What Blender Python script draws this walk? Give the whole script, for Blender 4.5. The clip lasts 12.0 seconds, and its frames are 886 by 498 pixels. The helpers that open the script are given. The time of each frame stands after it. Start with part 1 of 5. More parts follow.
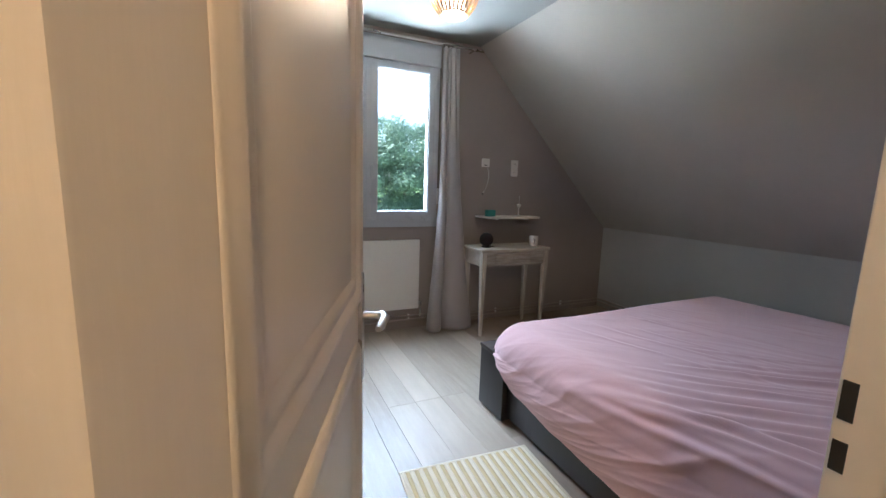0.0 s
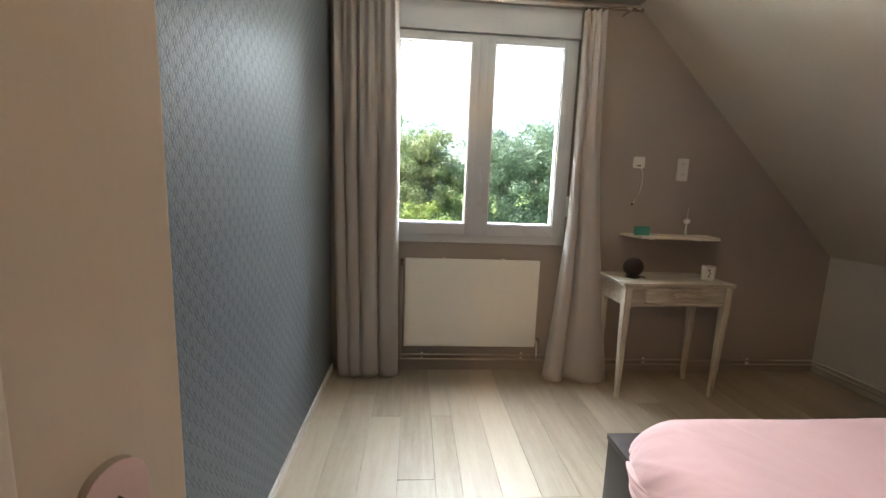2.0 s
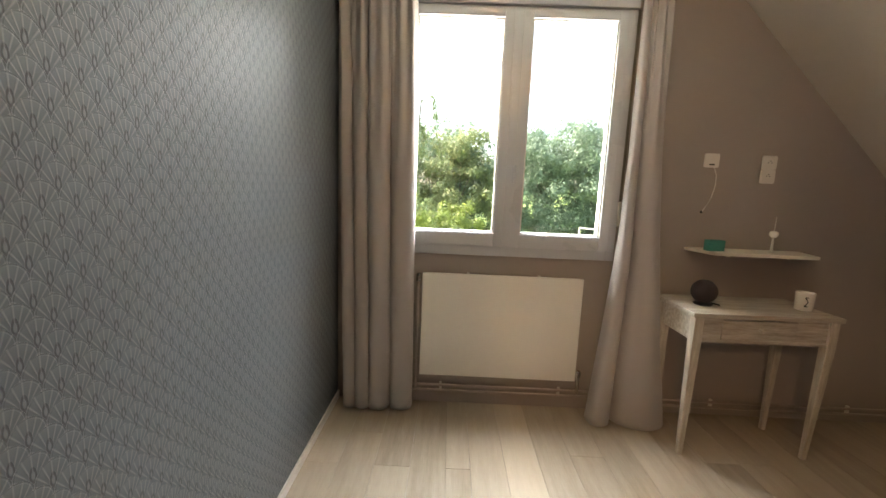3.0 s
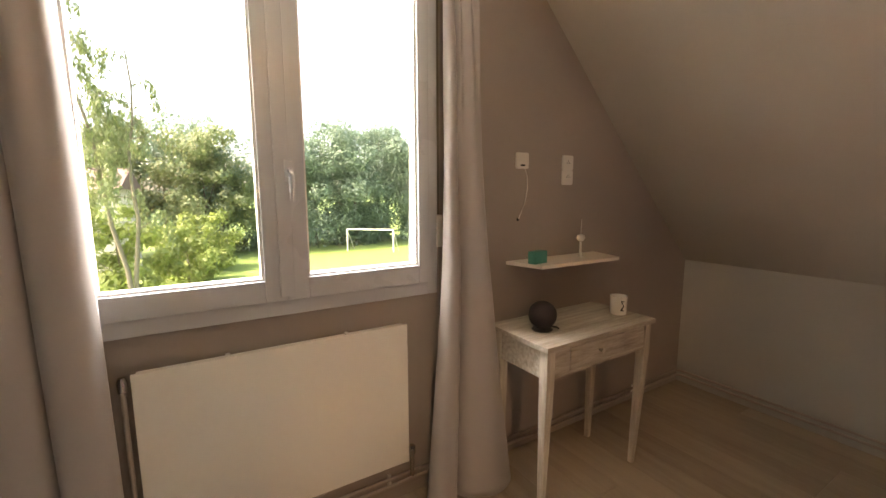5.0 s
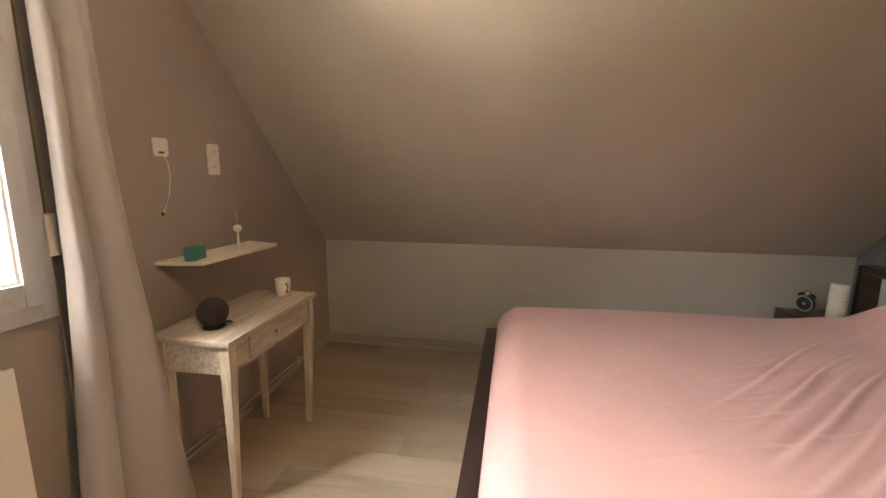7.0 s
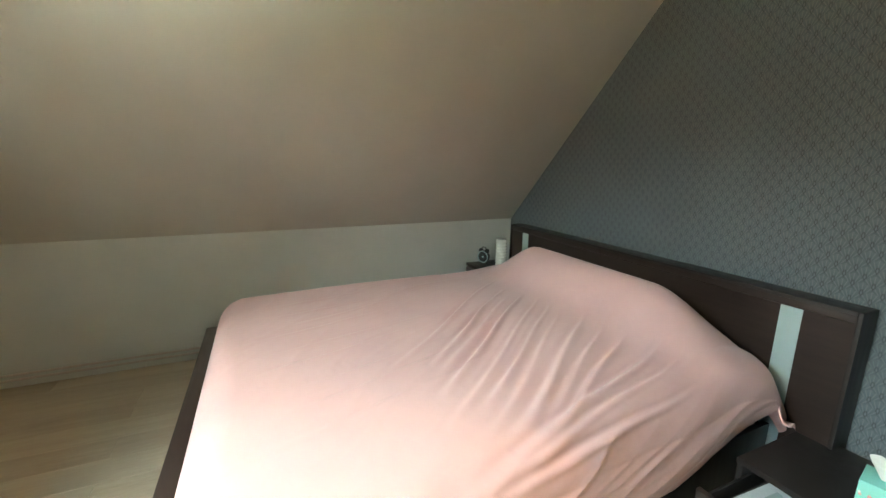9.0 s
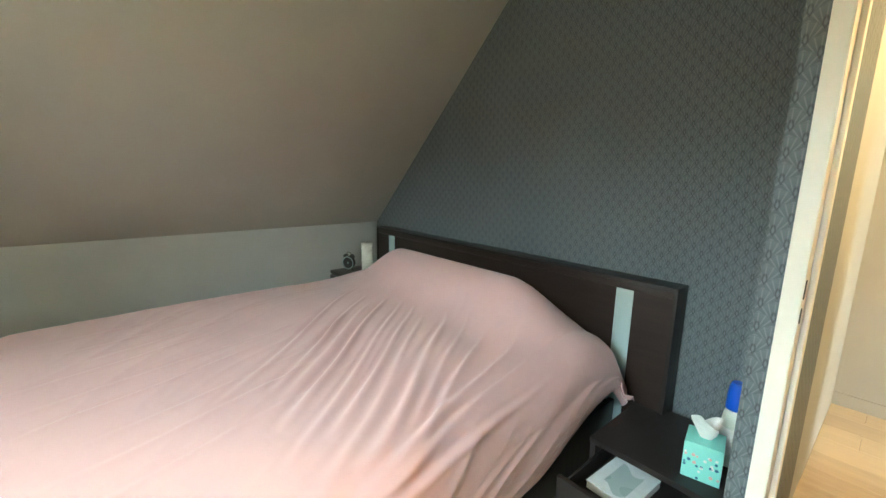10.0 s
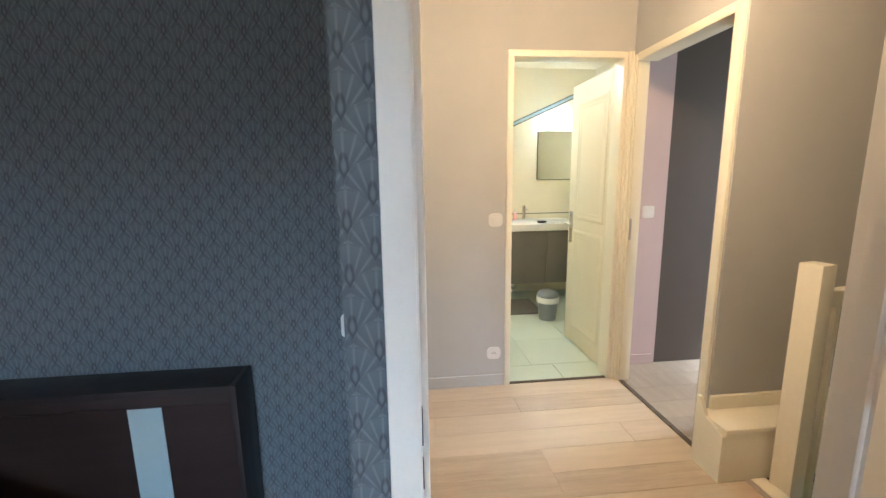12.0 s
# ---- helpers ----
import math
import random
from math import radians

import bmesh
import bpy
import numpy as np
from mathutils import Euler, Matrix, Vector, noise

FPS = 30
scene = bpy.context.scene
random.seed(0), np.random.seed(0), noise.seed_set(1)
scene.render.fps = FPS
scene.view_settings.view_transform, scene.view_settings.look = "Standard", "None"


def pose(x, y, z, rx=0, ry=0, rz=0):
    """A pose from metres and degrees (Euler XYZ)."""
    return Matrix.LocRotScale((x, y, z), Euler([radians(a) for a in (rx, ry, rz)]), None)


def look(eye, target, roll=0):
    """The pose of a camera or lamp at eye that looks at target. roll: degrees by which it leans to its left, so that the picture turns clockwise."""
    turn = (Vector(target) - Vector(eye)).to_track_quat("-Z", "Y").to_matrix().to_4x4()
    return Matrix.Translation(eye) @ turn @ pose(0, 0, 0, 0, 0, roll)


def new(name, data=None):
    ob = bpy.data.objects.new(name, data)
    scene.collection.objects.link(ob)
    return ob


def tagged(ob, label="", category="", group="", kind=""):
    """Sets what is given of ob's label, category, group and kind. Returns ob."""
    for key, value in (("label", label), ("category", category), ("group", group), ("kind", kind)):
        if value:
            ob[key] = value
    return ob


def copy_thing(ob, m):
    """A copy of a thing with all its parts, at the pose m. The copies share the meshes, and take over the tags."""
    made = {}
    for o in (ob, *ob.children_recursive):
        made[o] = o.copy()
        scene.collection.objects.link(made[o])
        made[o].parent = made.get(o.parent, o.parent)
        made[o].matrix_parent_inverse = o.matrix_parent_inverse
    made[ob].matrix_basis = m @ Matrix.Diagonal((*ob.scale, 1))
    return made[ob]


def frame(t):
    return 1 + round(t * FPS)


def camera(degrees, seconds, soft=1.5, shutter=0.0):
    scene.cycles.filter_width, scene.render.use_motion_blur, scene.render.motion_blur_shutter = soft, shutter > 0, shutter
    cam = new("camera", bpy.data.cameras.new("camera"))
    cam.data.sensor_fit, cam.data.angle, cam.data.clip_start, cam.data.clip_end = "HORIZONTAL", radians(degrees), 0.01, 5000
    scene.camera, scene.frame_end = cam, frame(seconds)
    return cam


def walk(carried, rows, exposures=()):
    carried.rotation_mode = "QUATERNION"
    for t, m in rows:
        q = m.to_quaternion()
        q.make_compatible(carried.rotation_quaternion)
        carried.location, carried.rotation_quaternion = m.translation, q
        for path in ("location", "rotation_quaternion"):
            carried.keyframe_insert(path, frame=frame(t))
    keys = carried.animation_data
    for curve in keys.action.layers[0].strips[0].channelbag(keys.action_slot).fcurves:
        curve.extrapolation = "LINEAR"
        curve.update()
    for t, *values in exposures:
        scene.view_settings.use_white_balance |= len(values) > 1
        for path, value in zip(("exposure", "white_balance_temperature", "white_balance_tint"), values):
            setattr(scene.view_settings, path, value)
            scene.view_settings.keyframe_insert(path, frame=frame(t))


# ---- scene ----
cam = camera(94.9, 12.0)
PATH = [
    (0, (0.825, 0.477, 1.247), (1.65, 2.274, 0.946), 1.8),
    (0.5, (0.915, 0.558, 1.257), (1.54, 2.432, 0.944), 2.1),
    (1, (1.047, 0.697, 1.26), (1.475, 2.626, 0.948), 2.2),
    (1.5, (1.155, 0.835, 1.274), (1.433, 2.791, 0.964), 2.0),
    (2, (1.229, 1.057, 1.255), (1.375, 3.03, 0.962), 2.1),
    (2.5, (1.273, 1.264, 1.262), (1.312, 3.243, 0.971), 2.2),
    (2.7, (1.323, 1.344, 1.266), (1.265, 3.322, 0.972), 2.6),
    (4.3, (1.306, 2.009, 1.305), (1.88, 3.895, 0.971), 0.2),
    (4.5, (1.312, 2.098, 1.301), (2.012, 3.945, 0.991), 0.2),
    (5, (1.38, 2.257, 1.324), (2.408, 3.951, 1.053), -0.2),
    (5.5, (1.377, 2.288, 1.34), (2.787, 3.679, 1.059), -0.1),
    (6, (1.304, 2.274, 1.345), (2.986, 3.316, 1.051), -0.3),
    (6.5, (1.219, 2.293, 1.353), (3.081, 2.949, 1.032), 0.3),
    (7, (1.196, 2.275, 1.351), (3.139, 2.606, 1.014), 0.4),
    (7.5, (1.21, 2.197, 1.35), (3.178, 2.244, 0.997), 0.7),
    (7.7, (1.209, 2.198, 1.363), (3.173, 2.103, 0.999), 1.4),
    (9.3, (1.174, 2.018, 1.34), (2.891, 1.076, 0.936), 0.7),
    (9.5, (1.194, 1.998, 1.317), (2.853, 0.95, 0.931), 1.0),
    (10, (1.252, 1.882, 1.281), (2.736, 0.592, 0.916), 1.2),
    (10.5, (1.311, 1.681, 1.281), (2.528, 0.137, 0.917), 0.2),
    (11, (1.326, 1.492, 1.308), (2.176, -0.281, 0.941), -0.6),
    (11.5, (1.378, 1.292, 1.308), (1.657, -0.657, 0.956), -1.0),
    (12, (1.406, 1.11, 1.329), (1.201, -0.85, 0.989), -0.8),
]
walk(cam, [(t, look(eye, target, roll)) for t, eye, target, roll in PATH],
     [(0.0, 2.78, 5050, 9), (0.5, 2.8, 5200, 8), (1.0, 2.72, 5600, 9), (1.5, 2.82, 5900, 8), (2.5, 3.12, 6700, 11), (3.0, 3.15, 7000, 12), (4.5, 3.32, 7500, 17), (5.0, 3.12, 7700, 20),
      (6.0, 2.95, 8300, 28), (7.0, 3.5, 7900, 20), (7.7, 3.68, 7000, 11), (9.5, 3.95, 6100, -11), (10.5, 3.78, 5700, -7), (11.2, 3.45, 5350, 3), (12.0, 3.4, 4950, 5)])

# daylight and lamps
world = bpy.data.worlds.new("sky")
scene.world = world
world.use_nodes = True
wn = world.node_tree
sky = wn.nodes.new("ShaderNodeTexSky")
sky.sky_type = "NISHITA"
sky.sun_disc = False
sky.sun_elevation, sky.sun_rotation = radians(48), radians(278)
sky.dust_density, sky.air_density, sky.ozone_density = 4.0, 1.0, 0.0
wn.links.new(sky.outputs[0], wn.nodes["Background"].inputs[0])
wn.nodes["Background"].inputs[1].default_value = 0.15

sun = new("sun", bpy.data.lights.new("sun", "SUN"))
sun.data.energy, sun.data.angle, sun.data.color = 2.0, radians(12), (1, 0.95, 0.88)
sun.matrix_world = look((-4, 0.6, 4.4), (0, 0, 0))


def lamp(name, kind, loc, watts, color, size=0.1):
    o = new(name, bpy.data.lights.new(name, kind))
    o.data.energy, o.data.color = watts, color
    if kind == "AREA":
        o.data.size = size
    else:
        o.data.shadow_soft_size = size
    o.location = loc
    return o


lamp("bedroom_bulb", "POINT", (1.74, 2.43, 2.15), 10.0, (1.0, 0.62, 0.32), 0.05)
lamp("hall_bulb", "POINT", (0.70, -0.02, 2.26), 6.7, (1.0, 0.575, 0.26), 0.06)
# Added bathroom fill, out of view; the known source is the mirror's light bars.
lamp("bathroom_fill", "POINT", (0.78, -2.45, 2.2), 1.9, (1.0, 0.81, 0.48), 0.08)
skylight = lamp("sky_over_window", "AREA", (1.6, 4.85, 3.35), 140, (0.90, 0.96, 1.0), 2.4)
skylight.matrix_world = look((1.6, 4.85, 3.35), (1.95, 2.0, 0.6))
groundlight = lamp("lawn_bounce_at_window", "AREA", (1.6, 4.7, -0.25), 120, (1.0, 1.0, 0.93), 1.9)
groundlight.matrix_world = look((1.6, 4.7, -0.25), (1.9, 2.0, 2.1))
# Unseen fill at an added opening, standing in for bedroom 2's daylight.
west = lamp("bedroom_2_daylight_fill", "AREA", (-2.62, -1.0, 1.3), 7, (1.0, 0.93, 0.82), 0.8)
west.matrix_world = look((-2.59, -1.0, 1.3), (0, -1.0, 0.9))
lamp("mirror_bulb", "POINT", (-0.36, -3.25, 1.95), 0.02, (1.0, 0.95, 0.8), 0.03)

# ---------------------------------------------------------------- materials
XW, XE, YN, YS, ZC = 0.69, 4.23, 3.75, 0.045, 2.45
KNEE, SLOPE = 0.868, 0.985
XS = XE - (ZC - KNEE) / SLOPE
DY0, DY1 = 0.565, 0.66
JX0, JX1, DH = 0.705, 1.388, 2.04


class G:
    """Small builder of shader maths."""

    def __init__(self, name):
        self.m = bpy.data.materials.new(name)
        self.m.use_nodes = True
        self.t = self.m.node_tree
        self.bsdf = self.t.nodes["Principled BSDF"]

    def put(self, sock, v):
        if isinstance(v, bpy.types.NodeSocket):
            self.t.links.new(v, sock)
        else:
            sock.default_value = v

    def op(self, kind, *a):
        n = self.t.nodes.new("ShaderNodeMath")
        n.operation = kind
        for s, v in zip(n.inputs, a):
            self.put(s, v)
        return n.outputs[0]

    def pos(self):
        n = self.t.nodes.new("ShaderNodeTexCoord")
        return n.outputs["Object"]

    def world_pos(self):
        n = self.t.nodes.new("ShaderNodeNewGeometry")
        return n.outputs["Position"]

    def scaled(self, vec, s):
        n = self.t.nodes.new("ShaderNodeMapping")
        self.put(n.inputs[0], vec)
        n.inputs["Scale"].default_value = s
        return n.outputs[0]

    def noise(self, vec, scale, detail=3.0, rough=0.55):
        n = self.t.nodes.new("ShaderNodeTexNoise")
        self.put(n.inputs["Vector"], vec)
        n.inputs["Scale"].default_value = scale
        n.inputs["Detail"].default_value = detail
        n.inputs["Roughness"].default_value = rough
        return n.outputs["Fac"]

    def ramp(self, fac, lo, hi):
        n = self.t.nodes.new("ShaderNodeMapRange")
        self.put(n.inputs[0], fac)
        n.inputs[1].default_value, n.inputs[2].default_value = lo, hi
        return n.outputs[0]

    def mix(self, fac, a, b):
        n = self.t.nodes.new("ShaderNodeMix")
        n.data_type = "RGBA"
        self.put(n.inputs[0], fac)
        for s, v in ((n.inputs[6], a), (n.inputs[7], b)):
            self.put(s, v if isinstance(v, bpy.types.NodeSocket) else (*v, 1))
        return n.outputs[2]

    def bump(self, h, strength=0.3, dist=0.002):
        n = self.t.nodes.new("ShaderNodeBump")
        self.put(n.inputs["Height"], h)
        n.inputs["Strength"].default_value, n.inputs["Distance"].default_value = strength, dist
        self.t.links.new(n.outputs[0], self.bsdf.inputs["Normal"])

    def random(self):
        return self.t.nodes.new("ShaderNodeObjectInfo").outputs["Random"]

    def set(self, **kw):
        names = {"color": "Base Color", "rough": "Roughness", "metal": "Metallic", "trans": "Transmission Weight",
                 "sheen": "Sheen Weight", "spec": "Specular IOR Level", "coat": "Coat Weight", "sub": "Subsurface Weight"}
        for k, v in kw.items():
            s = self.bsdf.inputs[names[k]]
            self.put(s, (*v, 1) if isinstance(v, tuple) and len(v) == 3 else v)
        return self


def shade(c, f):
    return tuple(min(1, v * f) for v in c)


def plain(name, c, rough=0.5, metal=0.0, var=0.10, big=2.5, fine=60.0, bump=0.15, dist=0.001, sheen=0.0):
    g = G(name)
    p = g.pos()
    a = g.ramp(g.noise(p, big, 3), 0.3, 0.7)
    b = g.ramp(g.noise(p, fine, 2), 0.3, 0.7)
    f = g.op("MULTIPLY_ADD", b, 0.4, g.op("MULTIPLY", a, 0.6))
    g.set(color=g.mix(f, shade(c, 1 - var), shade(c, 1 + var)), metal=metal, sheen=sheen)
    g.set(rough=g.op("MULTIPLY_ADD", a, 0.12, rough - 0.06))
    if bump:
        g.bump(b, bump, dist)
    return g.m


def textured_paint(name, c, rough=0.75, var=0.05):
    """Rolled paint on glass-fibre paper: a fine weave of small bumps."""
    g = G(name)
    p = g.world_pos()
    weave = g.noise(p, 260, 2)
    cloud = g.ramp(g.noise(p, 1.6, 4), 0.3, 0.7)
    mark = g.ramp(g.noise(p, 9, 5), 0.62, 0.8)
    col = g.mix(cloud, shade(c, 1 - var), shade(c, 1 + var))
    g.set(color=g.mix(g.op("MULTIPLY", mark, 0.12), col, shade(c, 0.75)), rough=rough)
    g.bump(weave, 0.35, 0.0015)
    return g.m


def wood(name, c1, c2, axis="X", rough=0.4, scale=1.0, per_piece=0.0, bump=0.1):
    g = G(name)
    p = g.pos()
    s = {"X": (0.8, 9, 9), "Y": (9, 0.8, 9), "Z": (9, 9, 0.8)}[axis]
    if per_piece:
        n = g.t.nodes.new("ShaderNodeCombineXYZ")
        for i, k in enumerate((37.0, 91.0, 53.0)):
            g.put(n.inputs[i], g.op("MULTIPLY", g.random(), k))
        v = g.t.nodes.new("ShaderNodeVectorMath")
        v.operation = "ADD"
        g.put(v.inputs[0], p)
        g.put(v.inputs[1], n.outputs[0])
        p = v.outputs[0]
    q = g.scaled(p, tuple(k * scale for k in s))
    grain = g.ramp(g.noise(q, 3.0, 6, 0.6), 0.3, 0.72)
    fine = g.noise(g.scaled(p, tuple(k * scale * 6 for k in s)), 4.0, 3)
    blot = g.ramp(g.noise(p, 2.2, 3), 0.3, 0.75)
    f = g.op("MULTIPLY_ADD", grain, 0.6, g.op("MULTIPLY", fine, 0.4))
    col = g.mix(f, c1, c2)
    col = g.mix(g.op("MULTIPLY", blot, 0.25), col, shade(c1, 0.8))
    if per_piece:
        col = g.mix(g.op("MULTIPLY", g.random(), per_piece), col, shade(c2, 1.25))
    g.set(color=col, rough=g.op("MULTIPLY_ADD", grain, 0.14, rough))
    g.bump(f, bump, 0.001)
    return g.m


def fan_wallpaper():
    """Dark paper with overlapping embossed fans, 59 mm wide, each row 30 mm above the last and shifted by half."""
    W, H, R = 0.059, 0.030, 0.0305
    g = G("fan_wallpaper")
    n = g.t.nodes.new("ShaderNodeSeparateXYZ")
    g.put(n.inputs[0], g.world_pos())
    u, v = g.op("ADD", n.outputs[0], n.outputs[1]), n.outputs[2]
    vr = g.op("DIVIDE", v, H)
    k = g.op("FLOOR", vr)
    dv = g.op("MULTIPLY", g.op("SUBTRACT", vr, k), H)

    def du_for(row):
        half = g.op("MULTIPLY", g.op("FLOORED_MODULO", row, 2.0), 0.5)
        ph = g.op("ADD", g.op("DIVIDE", u, W), half)
        return g.op("MULTIPLY", g.op("SUBTRACT", g.op("FRACT", ph), 0.5), W)

    du0, du1 = du_for(k), du_for(g.op("ADD", k, 1.0))
    d0 = g.op("SQRT", g.op("ADD", g.op("MULTIPLY", du0, du0), g.op("MULTIPLY", dv, dv)))
    inside = g.op("LESS_THAN", d0, R)
    outside = g.op("SUBTRACT", 1.0, inside)
    dvl = g.op("SUBTRACT", dv, H)
    du = g.op("ADD", g.op("MULTIPLY", inside, du0), g.op("MULTIPLY", outside, du1))
    dw = g.op("ADD", g.op("MULTIPLY", inside, dv), g.op("MULTIPLY", outside, dvl))
    low = g.op("ADD", dw, 0.019)
    ang = g.op("ARCTAN2", du, low)
    rad = g.op("SQRT", g.op("ADD", g.op("MULTIPLY", du, du), g.op("MULTIPLY", low, low)))
    spoke = g.op("POWER", g.op("ABSOLUTE", g.op("COSINE", g.op("MULTIPLY", ang, 10.0))), 7.0)
    spoke = g.op("MULTIPLY", spoke, g.ramp(rad, 0.013, 0.024))
    arc = g.op("SUBTRACT", 1.0, g.ramp(g.op("ABSOLUTE", g.op("SUBTRACT", d0, R - 0.002)), 0.0006, 0.0018))
    ex, ey = g.op("DIVIDE", du, 0.0045), g.op("DIVIDE", g.op("ADD", dw, 0.006), 0.011)
    oval = g.op("SQRT", g.op("ADD", g.op("MULTIPLY", ex, ex), g.op("MULTIPLY", ey, ey)))
    ring = g.op("SUBTRACT", 1.0, g.ramp(g.op("ABSOLUTE", g.op("SUBTRACT", oval, 1.0)), 0.15, 0.42))
    eye = g.op("SUBTRACT", 1.0, g.ramp(oval, 0.3, 0.7))
    dark = g.op("MAXIMUM", arc, ring)
    crest = g.op("MULTIPLY", g.ramp(dw, 0.004, 0.026), 0.28)
    light = g.op("MAXIMUM", g.op("MAXIMUM", g.op("MULTIPLY", spoke, 0.75), g.op("MULTIPLY", eye, 0.5)), crest)
    cloud = g.ramp(g.noise(g.world_pos(), 2.0, 3), 0.3, 0.7)
    base = g.mix(cloud, (0.100, 0.116, 0.128), (0.122, 0.140, 0.153))
    # Pale spokes, eyes and crests: the print, plus its gloss put into the colour.
    col = g.mix(g.op("MULTIPLY", light, 0.5), base, (0.29, 0.31, 0.315))
    col = g.mix(g.op("MULTIPLY", g.op("MAXIMUM", g.op("MULTIPLY", arc, 0.22), ring), 0.44), col, (0.03, 0.031, 0.036))
    g.set(color=col, rough=g.op("MULTIPLY_ADD", light, -0.2, 0.58), spec=0.3)
    g.bump(g.op("SUBTRACT", light, g.op("MULTIPLY", dark, 0.9)), 0.32, 0.0010)
    return g.m


def glowing(name, c, strength):
    g = G(name)
    g.set(color=c)
    g.bsdf.inputs["Emission Color"].default_value = (*c, 1)
    g.bsdf.inputs["Emission Strength"].default_value = strength
    return g.m


